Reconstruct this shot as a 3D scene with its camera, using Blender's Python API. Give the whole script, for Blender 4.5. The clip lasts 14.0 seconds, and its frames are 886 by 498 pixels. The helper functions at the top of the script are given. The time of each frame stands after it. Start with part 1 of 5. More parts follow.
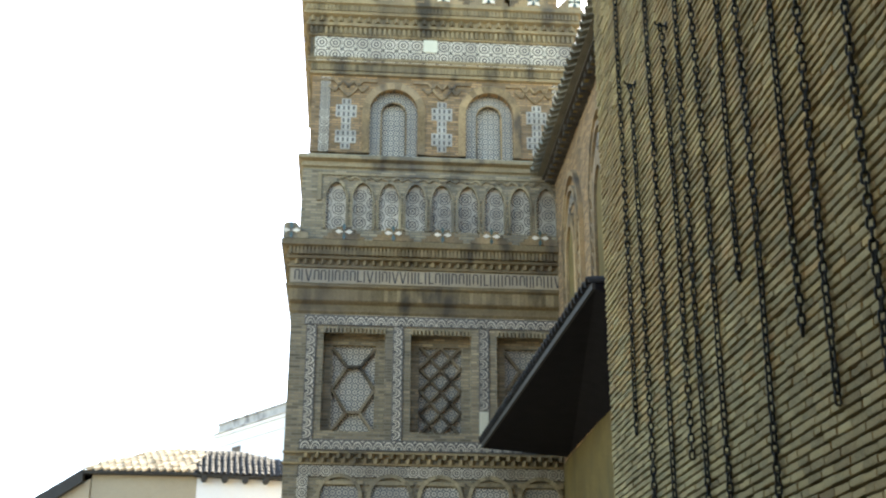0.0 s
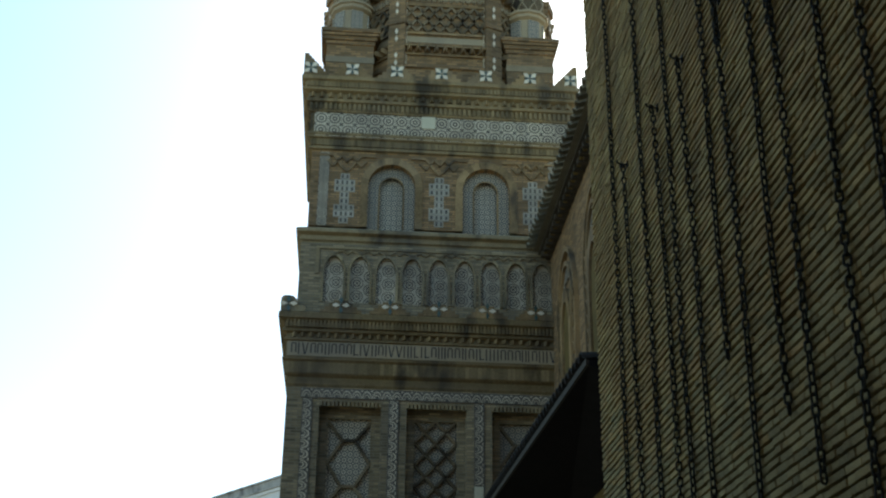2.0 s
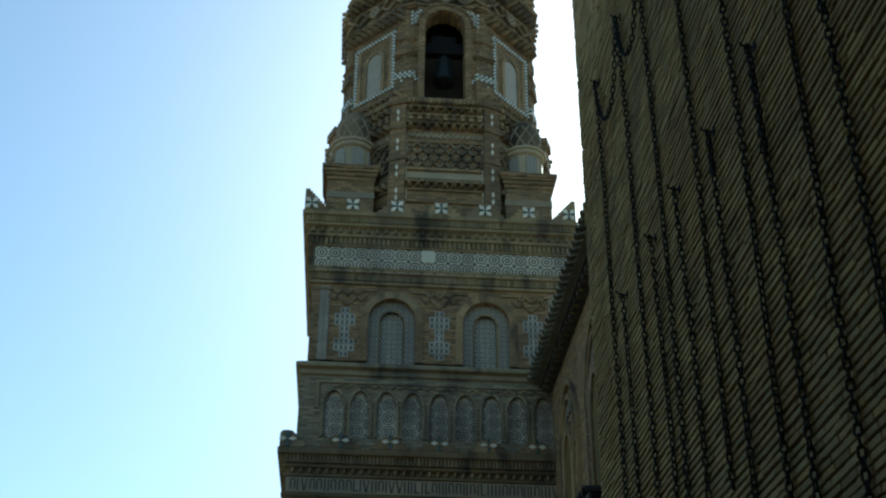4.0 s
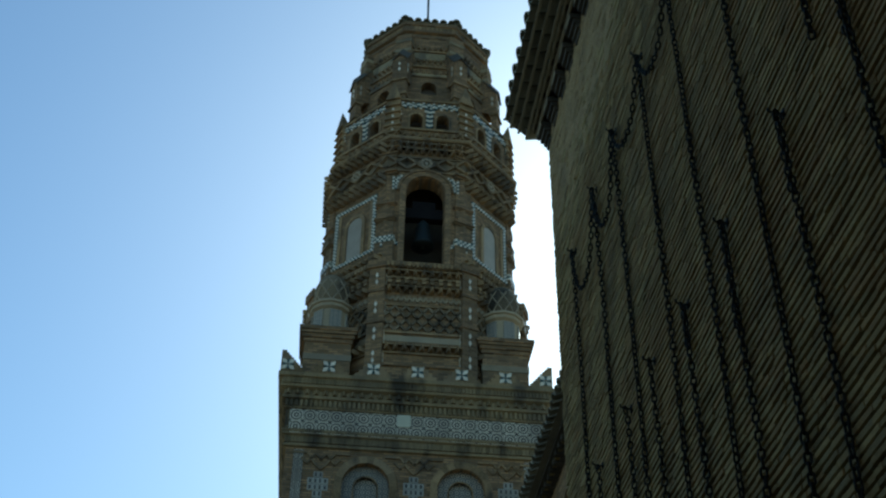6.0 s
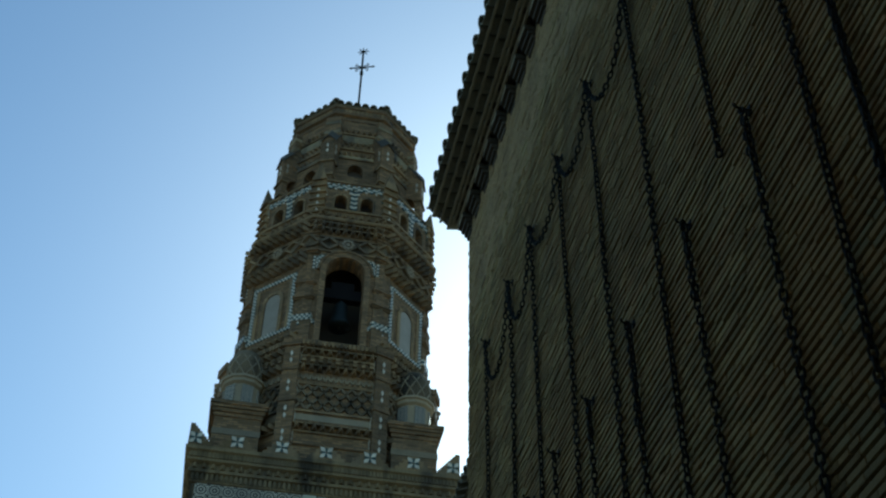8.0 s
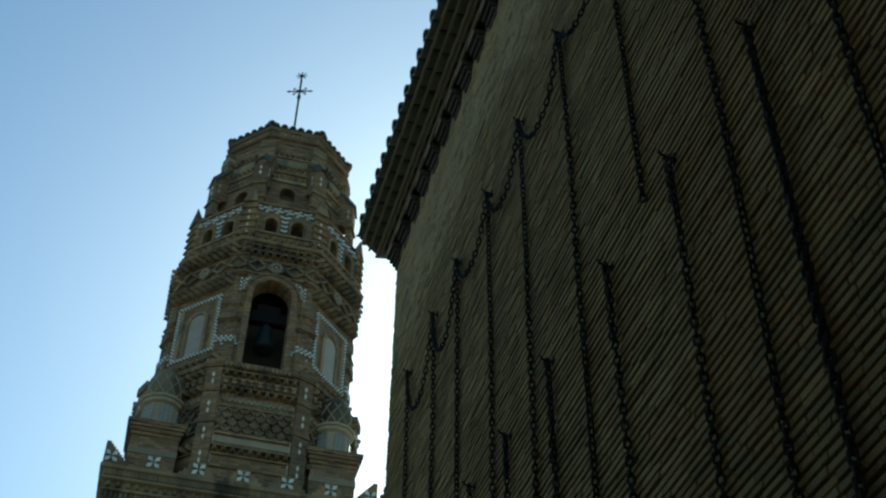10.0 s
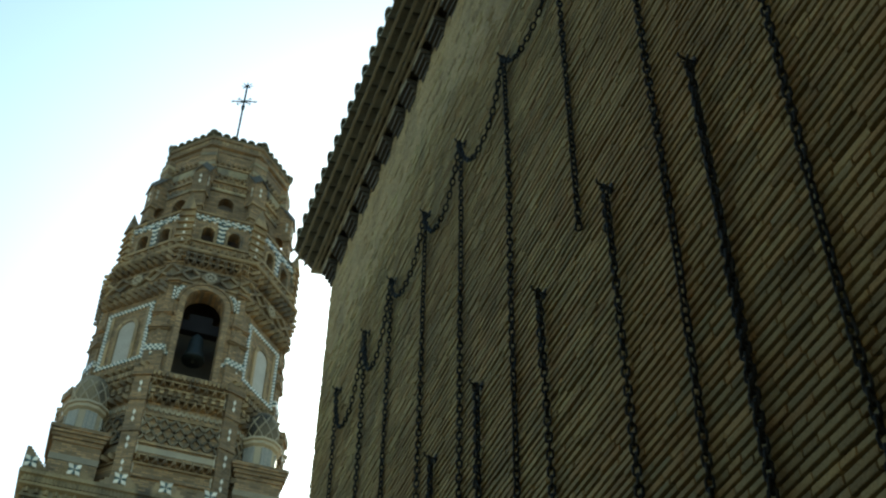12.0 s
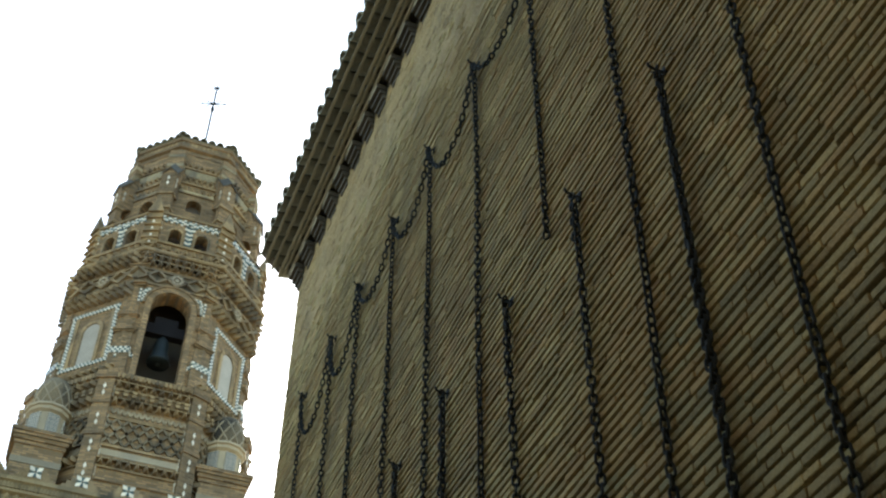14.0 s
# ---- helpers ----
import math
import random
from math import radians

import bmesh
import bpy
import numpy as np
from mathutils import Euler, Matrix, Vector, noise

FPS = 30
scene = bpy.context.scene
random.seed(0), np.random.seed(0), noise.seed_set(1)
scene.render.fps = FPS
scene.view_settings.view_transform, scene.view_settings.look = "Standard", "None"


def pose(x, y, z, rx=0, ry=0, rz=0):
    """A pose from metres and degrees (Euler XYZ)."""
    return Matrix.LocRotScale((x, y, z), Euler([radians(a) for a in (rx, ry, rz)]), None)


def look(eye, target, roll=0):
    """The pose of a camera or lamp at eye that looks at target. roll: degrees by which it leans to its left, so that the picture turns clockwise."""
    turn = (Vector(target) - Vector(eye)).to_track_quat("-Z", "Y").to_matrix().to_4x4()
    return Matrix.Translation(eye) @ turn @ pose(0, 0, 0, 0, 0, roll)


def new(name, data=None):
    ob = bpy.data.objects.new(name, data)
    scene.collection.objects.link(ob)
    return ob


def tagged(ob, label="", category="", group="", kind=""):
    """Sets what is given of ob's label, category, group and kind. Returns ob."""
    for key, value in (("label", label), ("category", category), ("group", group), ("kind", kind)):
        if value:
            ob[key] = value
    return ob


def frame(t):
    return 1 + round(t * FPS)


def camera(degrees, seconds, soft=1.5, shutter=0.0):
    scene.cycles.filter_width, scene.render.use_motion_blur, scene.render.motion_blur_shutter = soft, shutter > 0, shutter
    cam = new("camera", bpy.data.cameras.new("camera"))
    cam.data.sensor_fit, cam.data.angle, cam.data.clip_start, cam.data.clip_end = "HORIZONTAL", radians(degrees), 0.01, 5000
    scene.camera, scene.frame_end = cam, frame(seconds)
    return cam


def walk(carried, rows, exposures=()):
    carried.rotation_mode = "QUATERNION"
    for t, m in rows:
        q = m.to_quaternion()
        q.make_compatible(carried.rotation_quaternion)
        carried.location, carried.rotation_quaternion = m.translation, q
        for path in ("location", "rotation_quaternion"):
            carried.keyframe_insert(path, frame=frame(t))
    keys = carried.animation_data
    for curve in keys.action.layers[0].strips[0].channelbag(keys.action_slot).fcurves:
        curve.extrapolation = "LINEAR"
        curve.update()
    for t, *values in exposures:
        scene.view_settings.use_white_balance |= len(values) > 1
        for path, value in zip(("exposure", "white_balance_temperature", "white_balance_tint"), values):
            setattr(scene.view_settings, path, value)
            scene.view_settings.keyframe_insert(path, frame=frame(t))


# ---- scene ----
# ---- camera: seconds, x, y, z, yaw, pitch, roll ----
cam = camera(38.96, 14.0, 2.3)
PATH = [
    (0.0, -0.114, 0.165, 1.681, -4.34, 21.06, -0.30),
    (0.5, -0.019, 0.102, 1.649, -4.24, 21.08, -0.48),
    (1.0, -0.061, 0.083, 1.649, -4.50, 22.05, -0.66),
    (1.5, -0.085, 0.014, 1.637, -4.56, 23.15, -0.66),
    (2.0, -0.095, -0.028, 1.641, -4.58, 24.38, -0.65),
    (4.5, -0.097, 0.003, 1.578, -4.42, 32.40, -0.39),
    (5.0, -0.083, 0.020, 1.624, -4.39, 34.27, -0.39),
    (5.5, -0.073, 0.018, 1.639, -4.81, 36.14, -0.55),
    (6.0, -0.083, -0.056, 1.623, -5.90, 37.99, -0.76),
    (6.5, -0.116, -0.174, 1.562, -7.25, 39.40, -0.83),
    (7.0, -0.123, -0.247, 1.537, -8.70, 40.52, -1.01),
    (7.5, -0.124, -0.300, 1.483, -9.81, 41.21, -1.02),
    (8.0, -0.118, -0.345, 1.440, -10.99, 41.85, -1.05),
    (10.5, -0.090, -0.442, 1.393, -16.29, 43.48, -0.98),
    (11.0, -0.074, -0.430, 1.410, -17.37, 43.73, -1.03),
    (11.5, -0.055, -0.417, 1.430, -18.31, 43.98, -1.08),
    (12.0, -0.042, -0.395, 1.457, -19.19, 44.20, -1.10),
    (12.5, -0.030, -0.375, 1.482, -19.84, 44.35, -1.09),
    (13.0, -0.016, -0.360, 1.500, -20.33, 44.44, -1.02),
    (13.5, -0.016, -0.368, 1.495, -20.63, 44.47, -0.85),
    (14.0, -0.026, -0.380, 1.488, -20.76, 44.48, -0.66),
]
EXPOSURES = [(0.0, 2.7, 7150, 7), (0.5, 2.31, 7150, 6), (1.0, 1.9, 7050, 5), (1.5, 1.46, 6900, 2), (2.0, 0.95, 6700, -5), (4.5, 0.2, 5750, -13), (5.0, 0.08, 5600, -14), (6.5, -0.14, 5400, -13),
             (8.0, -0.22, 5350, -14), (10.5, 0.04, 5950, -18), (11.0, 0.36, 6350, -19), (12.0, 1.02, 6600, -14), (13.0, 1.5, 6800, -7), (14.0, 1.87, 6900, -1)]
walk(cam, [(t, pose(x, y, z, 90 + p, r, w)) for t, x, y, z, w, p, r in PATH], EXPOSURES)

# ---- light: a clear sky, the sun high behind the church wall ----
SUN_YAW, SUN_ELEV = 20.0, 36.0
world = bpy.data.worlds.new("sky")
scene.world = world
world.use_nodes = True
sky = world.node_tree.nodes.new("ShaderNodeTexSky")
sky.sky_type, sky.sun_disc = "NISHITA", False
sky.sun_elevation, sky.sun_rotation = radians(SUN_ELEV), radians(SUN_YAW)
sky.air_density, sky.dust_density, sky.ozone_density = 1.0, 0.88, 3.0
world.node_tree.links.new(sky.outputs[0], world.node_tree.nodes["Background"].inputs[0])
world.node_tree.nodes["Background"].inputs[1].default_value = 0.15
sun = new("sun", bpy.data.lights.new("sun", "SUN"))
sun.data.energy, sun.data.angle, sun.data.color = 4.0, radians(0.53), (1.0, 0.93, 0.82)
sun.matrix_world = look((60 * math.sin(radians(SUN_YAW)), 60 * math.cos(radians(SUN_YAW)), 60 * math.tan(radians(SUN_ELEV))), (0, 0, 0))


# ---- materials ----
def mat(name, col, rough=0.8, metal=0.0, vary=0.25, scale=3.0, fine=40.0, bump=0.3, stain=None, spec=0.3, bump_dist=0.01, piece=0.7, alt=None, streak=None, much=0.9):
    """A surface with broad stains, fine grain, a shade of its own for each piece, and relief."""
    m = bpy.data.materials.new(name)
    m.use_nodes = True
    nt, N = m.node_tree, m.node_tree.nodes
    b = N["Principled BSDF"]
    b.inputs["Roughness"].default_value, b.inputs["Metallic"].default_value = rough, metal
    b.inputs["Specular IOR Level"].default_value = spec
    tc, L = N.new("ShaderNodeTexCoord"), nt.links.new
    n1, n2 = N.new("ShaderNodeTexNoise"), N.new("ShaderNodeTexNoise")
    n1.inputs["Scale"].default_value, n2.inputs["Scale"].default_value = scale, fine
    n1.inputs["Detail"].default_value, n2.inputs["Detail"].default_value = 6, 3
    geo, info = N.new("ShaderNodeNewGeometry"), N.new("ShaderNodeObjectInfo")
    L(geo.outputs["Position"], n1.inputs[0])
    L(tc.outputs["Object"], n2.inputs[0])
    rnd = N.new("ShaderNodeMath"); rnd.operation = "ADD"
    L(geo.outputs["Random Per Island"], rnd.inputs[0]); L(info.outputs["Random"], rnd.inputs[1])
    fr = N.new("ShaderNodeMath"); fr.operation = "FRACT"; L(rnd.outputs[0], fr.inputs[0])
    total = N.new("ShaderNodeMath"); total.operation = "ADD"
    L(n1.outputs[0], total.inputs[0]); L(n2.outputs[0], total.inputs[1])
    t2 = N.new("ShaderNodeMath"); t2.operation = "MULTIPLY_ADD"
    L(fr.outputs[0], t2.inputs[0]); t2.inputs[1].default_value = piece; L(total.outputs[0], t2.inputs[2])
    ramp = N.new("ShaderNodeMapRange")
    ramp.inputs["From Min"].default_value, ramp.inputs["From Max"].default_value = 0.7, 1.3 + piece
    ramp.inputs["To Min"].default_value, ramp.inputs["To Max"].default_value = 1 - vary, 1 + vary
    L(t2.outputs[0], ramp.inputs[0])
    mul = N.new("ShaderNodeVectorMath"); mul.operation = "SCALE"
    mul.inputs[0].default_value = col; L(ramp.outputs[0], mul.inputs["Scale"])
    out = mul.outputs[0]
    if alt:
        k1 = N.new("ShaderNodeMath"); k1.operation = "MULTIPLY"; L(fr.outputs[0], k1.inputs[0]); k1.inputs[1].default_value = 7.31
        k2 = N.new("ShaderNodeMath"); k2.operation = "FRACT"; L(k1.outputs[0], k2.inputs[0])
        k3 = N.new("ShaderNodeMath"); k3.operation = "POWER"; L(k2.outputs[0], k3.inputs[0]); k3.inputs[1].default_value = 2.5
        m2 = N.new("ShaderNodeVectorMath"); m2.operation = "SCALE"; m2.inputs[0].default_value = alt; L(ramp.outputs[0], m2.inputs["Scale"])
        ma = N.new("ShaderNodeMix"); ma.data_type = "RGBA"; L(k3.outputs[0], ma.inputs[0]); L(out, ma.inputs[6]); L(m2.outputs[0], ma.inputs[7])
        out = ma.outputs[2]
    if streak:
        mp = N.new("ShaderNodeVectorMath"); mp.operation = "MULTIPLY"; mp.inputs[1].default_value = (1.9, 1.9, 0.9); L(geo.outputs["Position"], mp.inputs[0])
        n4 = N.new("ShaderNodeTexNoise"); n4.inputs["Scale"].default_value, n4.inputs["Detail"].default_value = 1.0, 7; L(mp.outputs[0], n4.inputs[0])
        r4 = N.new("ShaderNodeMapRange"); r4.inputs["From Min"].default_value, r4.inputs["From Max"].default_value, r4.inputs["To Max"].default_value = 0.5, 0.66, much
        L(n4.outputs[0], r4.inputs[0])
        ms = N.new("ShaderNodeMix"); ms.data_type = "RGBA"; L(r4.outputs[0], ms.inputs[0]); L(out, ms.inputs[6]); ms.inputs[7].default_value = (*streak, 1)
        out = ms.outputs[2]
    if stain:
        n3 = N.new("ShaderNodeTexNoise"); n3.inputs["Scale"].default_value, n3.inputs["Detail"].default_value = 0.55, 8
        L(geo.outputs["Position"], n3.inputs[0])
        r3 = N.new("ShaderNodeMapRange"); r3.inputs["From Min"].default_value, r3.inputs["From Max"].default_value = 0.48, 0.68
        L(n3.outputs[0], r3.inputs[0])
        mx = N.new("ShaderNodeMix"); mx.data_type = "RGBA"
        L(r3.outputs[0], mx.inputs[0]); L(out, mx.inputs[6]); mx.inputs[7].default_value = (*stain, 1)
        half = N.new("ShaderNodeMath"); half.operation = "MULTIPLY"; half.inputs[1].default_value = 0.55; L(r3.outputs[0], half.inputs[0]); L(half.outputs[0], mx.inputs[0])
        out = mx.outputs[2]
    L(out, b.inputs["Base Color"])
    if bump:
        bp = N.new("ShaderNodeBump"); bp.inputs["Strength"].default_value, bp.inputs["Distance"].default_value = bump, bump_dist
        L(total.outputs[0], bp.inputs["Height"]); L(bp.outputs[0], b.inputs["Normal"])
    m["out"] = out.node.name
    return m


def course(m, width=0.24, row=0.058, mortar=(0.2, 0.17, 0.13), gap=0.011):
    """Brick courses in the material, for brickwork that stays far off: the joints are recessed."""
    nt, N, L = m.node_tree, m.node_tree.nodes, m.node_tree.links.new
    b = N["Principled BSDF"]
    src = b.inputs["Base Color"].links[0].from_socket
    tc, sep, com = N.new("ShaderNodeTexCoord"), N.new("ShaderNodeSeparateXYZ"), N.new("ShaderNodeCombineXYZ")
    L(tc.outputs["Object"], sep.inputs[0])
    ad = N.new("ShaderNodeMath"); ad.operation = "ADD"; L(sep.outputs[0], ad.inputs[0]); L(sep.outputs[1], ad.inputs[1])
    L(ad.outputs[0], com.inputs[0]); L(sep.outputs[2], com.inputs[1])
    bt = N.new("ShaderNodeTexBrick")
    for k, v in (("Scale", 1.0), ("Mortar Size", gap), ("Mortar Smooth", 0.2), ("Brick Width", width), ("Row Height", row)):
        bt.inputs[k].default_value = v
    bt.inputs["Color1"].default_value, bt.inputs["Color2"].default_value = (0.52, 0.5, 0.48, 1), (1.3, 1.22, 1.14, 1)
    bt.inputs["Mortar"].default_value = (1, 1, 1, 1)
    L(com.outputs[0], bt.inputs["Vector"])
    mu = N.new("ShaderNodeMix"); mu.data_type, mu.blend_type = "RGBA", "MULTIPLY"; mu.inputs[0].default_value = 1
    L(src, mu.inputs[6]); L(bt.outputs[0], mu.inputs[7])
    mx = N.new("ShaderNodeMix"); mx.data_type = "RGBA"
    L(bt.outputs["Fac"], mx.inputs[0]); L(mu.outputs[2], mx.inputs[6]); mx.inputs[7].default_value = (*mortar, 1)
    L(mx.outputs[2], b.inputs["Base Color"])
    bp = N.new("ShaderNodeBump"); bp.invert = True
    bp.inputs["Strength"].default_value, bp.inputs["Distance"].default_value = 0.8, 0.02
    L(bt.outputs["Fac"], bp.inputs["Height"])
    old = b.inputs["Normal"].links[0].from_socket
    L(old, bp.inputs["Normal"]); L(bp.outputs[0], b.inputs["Normal"])
    return m


def rings(m, size, dark, across=0):
    """Glazed tiles painted with rings and dots, size metres apart."""
    nt, N, L = m.node_tree, m.node_tree.nodes, m.node_tree.links.new
    b = N["Principled BSDF"]
    src = b.inputs["Base Color"].links[0].from_socket
    tc, sep = N.new("ShaderNodeTexCoord"), N.new("ShaderNodeSeparateXYZ")
    L(tc.outputs["Object"], sep.inputs[0])
    com = N.new("ShaderNodeCombineXYZ")
    for k, ax in ((0, across), (1, 2)):
        mo = N.new("ShaderNodeMath"); mo.operation = "PINGPONG"; mo.inputs[1].default_value = size / 2
        L(sep.outputs[ax], mo.inputs[0]); L(mo.outputs[0], com.inputs[k])
    ln = N.new("ShaderNodeVectorMath"); ln.operation = "LENGTH"; L(com.outputs[0], ln.inputs[0])
    sn = N.new("ShaderNodeMath"); sn.operation = "MULTIPLY"; sn.inputs[1].default_value = 16.0 / size; L(ln.outputs["Value"], sn.inputs[0])
    s2 = N.new("ShaderNodeMath"); s2.operation = "SINE"; L(sn.outputs[0], s2.inputs[0])
    mr = N.new("ShaderNodeMapRange"); mr.inputs["From Min"].default_value, mr.inputs["From Max"].default_value = 0.0, 0.35
    L(s2.outputs[0], mr.inputs[0])
    mx = N.new("ShaderNodeMix"); mx.data_type = "RGBA"
    L(mr.outputs[0], mx.inputs[0]); L(src, mx.inputs[6]); mx.inputs[7].default_value = (*dark, 1)
    L(mx.outputs[2], b.inputs["Base Color"])
    return m


M_BRICK = mat("old_brick", (0.332, 0.252, 0.103), 0.92, vary=0.5, piece=0.6, alt=(0.325, 0.215, 0.085), scale=2.4, fine=55, bump=0.8, bump_dist=0.012, spec=0.2, stain=(0.30, 0.185, 0.065), streak=(0.17, 0.13, 0.065), much=0.45)
M_BRICKGREY = mat("greyed_brick", (0.272, 0.216, 0.097), 0.92, vary=0.5, piece=0.7, alt=(0.245, 0.185, 0.08), scale=2.4, fine=55, bump=0.8, bump_dist=0.012, spec=0.2, stain=(0.23, 0.19, 0.085))
M_MORTAR = mat("lime_mortar", (0.085, 0.075, 0.045), 0.97, vary=0.3, scale=2, fine=60, bump=0.8, spec=0.1)
M_SMEAR = mat("lime_wash", (0.34, 0.236, 0.108), 0.95, vary=0.6, scale=3.2, fine=22, bump=1.0, bump_dist=0.03, spec=0.15, stain=(0.27, 0.18, 0.08), streak=(0.2, 0.155, 0.085), much=0.5)
M_TOWER = course(mat("tower_brick", (0.322, 0.207, 0.099), 0.9, vary=0.55, streak=(0.12, 0.092, 0.06), much=0.5, scale=1.1, fine=30, bump=0.4, spec=0.2, stain=(0.33, 0.2, 0.085)), mortar=(0.19, 0.145, 0.088))
M_GREYBRICK = course(mat("grey_weathered_brick", (0.36, 0.295, 0.178), 0.9, vary=0.5, streak=(0.13, 0.115, 0.09), much=0.5, scale=1.1, fine=30, bump=0.4, spec=0.2, stain=(0.3, 0.235, 0.13)), mortar=(0.24, 0.205, 0.14))
M_GREYTRIM = mat("grey_moulded_brick", (0.325, 0.253, 0.138), 0.9, vary=0.55, streak=(0.08, 0.07, 0.055), scale=1.4, fine=25, bump=0.5, spec=0.2, stain=(0.18, 0.155, 0.115))
M_TRIM = mat("moulded_brick", (0.315, 0.212, 0.1), 0.9, vary=0.6, streak=(0.075, 0.06, 0.042), scale=1.4, fine=25, bump=0.5, spec=0.2, stain=(0.2, 0.16, 0.11))
# weathered brick; its dark tone also paints the shade behind the crossed ribs
M_SOOTSHADE = mat("weathered_brick", (0.21, 0.16, 0.095), 0.95, vary=0.5, streak=(0.045, 0.038, 0.028), scale=1.5, fine=25, bump=0.5, spec=0.15)
M_CORNICE = mat("stained_brick", (0.275, 0.202, 0.1), 0.93, vary=0.55, streak=(0.055, 0.047, 0.035), scale=1.4, fine=25, bump=0.5, spec=0.15, stain=(0.15, 0.12, 0.08))
M_WHITE = mat("white_glaze", (0.64, 0.55, 0.39), 0.65, vary=0.35, scale=2, fine=40, bump=0.15, spec=0.12, stain=(0.28, 0.24, 0.18))
M_BLUE = mat("blue_glaze", (0.115, 0.098, 0.08), 0.65, vary=0.3, scale=3, fine=60, bump=0.1, spec=0.12)
M_GREEN = mat("green_glaze", (0.06, 0.10, 0.08), 0.3, vary=0.3, scale=3, fine=60, bump=0.1, spec=0.5)
M_TILE2 = rings(mat("small_patterned_glaze", (0.54, 0.465, 0.335), 0.65, vary=0.35, scale=2, fine=50, bump=0.15, spec=0.12, stain=(0.24, 0.22, 0.175)), 0.12, (0.135, 0.132, 0.118))
M_TILESIDE = rings(mat("side_patterned_glaze", (0.3, 0.25, 0.17), 0.5, vary=0.35, scale=2, fine=50, bump=0.15, spec=0.25, stain=(0.27, 0.235, 0.18)), 0.26, (0.13, 0.115, 0.09), 1)
M_PANEL = mat("pale_panel_glaze", (0.56, 0.485, 0.35), 0.65, vary=0.4, scale=3, fine=14, bump=0.2, spec=0.12, stain=(0.27, 0.235, 0.18))
M_STONE = mat("grey_stone", (0.36, 0.282, 0.17), 0.9, vary=0.4, scale=2.5, fine=30, bump=0.5, stain=(0.25, 0.22, 0.17))
M_INK = mat("worn_black_glaze", (0.05, 0.045, 0.04), 0.5, vary=0.4, bump=0.1)
M_GROUND = mat("brown_glaze", (0.13, 0.113, 0.09), 0.6, vary=0.35, scale=2, fine=50, bump=0.2)
M_WORN = mat("worn_white_glaze", (0.42, 0.375, 0.28), 0.5, vary=0.35, scale=3, fine=40, bump=0.2, spec=0.25, stain=(0.27, 0.23, 0.17))
M_BRIGHT = mat("bright_white_glaze", (0.8, 0.69, 0.5), 0.45, vary=0.3, scale=4, fine=40, bump=0.15, spec=0.3)
M_BLIND = mat("grey_plaster", (0.41, 0.35, 0.265), 0.92, vary=0.25, scale=3, fine=25, bump=0.5, stain=(0.3, 0.25, 0.18))
M_PLASTERPALE = mat("pale_plaster", (0.62, 0.57, 0.4), 0.9, vary=0.16, scale=2.5, fine=30, bump=0.4)
M_IRON = mat("wrought_iron", (0.027, 0.029, 0.024), 0.75, metal=0.1, vary=0.5, scale=6, fine=70, bump=0.5, spec=0.1)
M_BRONZE = mat("bell_bronze", (0.016, 0.02, 0.018), 0.6, metal=0.3, vary=0.3, scale=5, fine=40, bump=0.2)
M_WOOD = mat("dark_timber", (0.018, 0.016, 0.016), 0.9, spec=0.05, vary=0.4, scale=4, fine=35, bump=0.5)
M_LATH = mat("pale_timber", (0.34, 0.29, 0.19), 0.8, vary=0.3, scale=4, fine=35, bump=0.4)
M_FASCIA = mat("grey_painted_board", (0.07, 0.062, 0.048), 0.85, vary=0.2, scale=3, fine=30, bump=0.3)
M_ROOF = mat("clay_roof_tile", (0.225, 0.205, 0.14), 0.88, vary=0.4, scale=3, fine=30, bump=0.5, stain=(0.16, 0.14, 0.10))
# house roofs: sunlight is put into the pale tile colour, shade into the dark
M_ROOFPALE = mat("sunlit_tint_clay_tile", (0.56, 0.44, 0.28), 0.85, vary=0.5, piece=1.4, scale=3, fine=30, bump=0.4)
M_ROOFDARK = mat("dark_and_shaded_clay_tile", (0.045, 0.042, 0.036), 0.9, vary=0.35, scale=3, fine=30, bump=0.4)
# streaked render, its base colour darkened because the parapet lies in shade
M_PARAPET = mat("streaked_shaded_render", (0.36, 0.335, 0.29), 0.9, vary=0.5, streak=(0.11, 0.1, 0.09), much=0.8, scale=2.5, fine=20, bump=0.5)
M_CORBEL = mat("dark_corbel", (0.085, 0.072, 0.052), 0.95, vary=0.4, scale=3, fine=25, bump=0.6)
M_OCHRE = mat("ochre_plaster", (0.2, 0.14, 0.042), 0.93, vary=0.5, streak=(0.11, 0.085, 0.03), scale=1.6, fine=30, bump=0.4, stain=(0.15, 0.105, 0.038))
M_UNSEEN = mat("brown_render", (0.2, 0.15, 0.09), 0.93, vary=0.2, scale=0.8, fine=20, bump=0.3)
M_TAN = mat("tan_plaster", (0.40, 0.33, 0.22), 0.93, vary=0.15, scale=1.6, fine=30, bump=0.3)
M_LIME = mat("whitewash", (0.72, 0.715, 0.69), 0.9, vary=0.08, scale=1.2, fine=30, bump=0.2)
# the shade of interiors is put into this colour
M_DARK = mat("shaded_inside", (0.12, 0.098, 0.075), 0.95, vary=0.2, bump=0.2)
M_PAVE = mat("stone_paving", (0.2, 0.182, 0.148), 0.9, vary=0.25, scale=0.6, fine=12, bump=0.5, stain=(0.19, 0.17, 0.14))


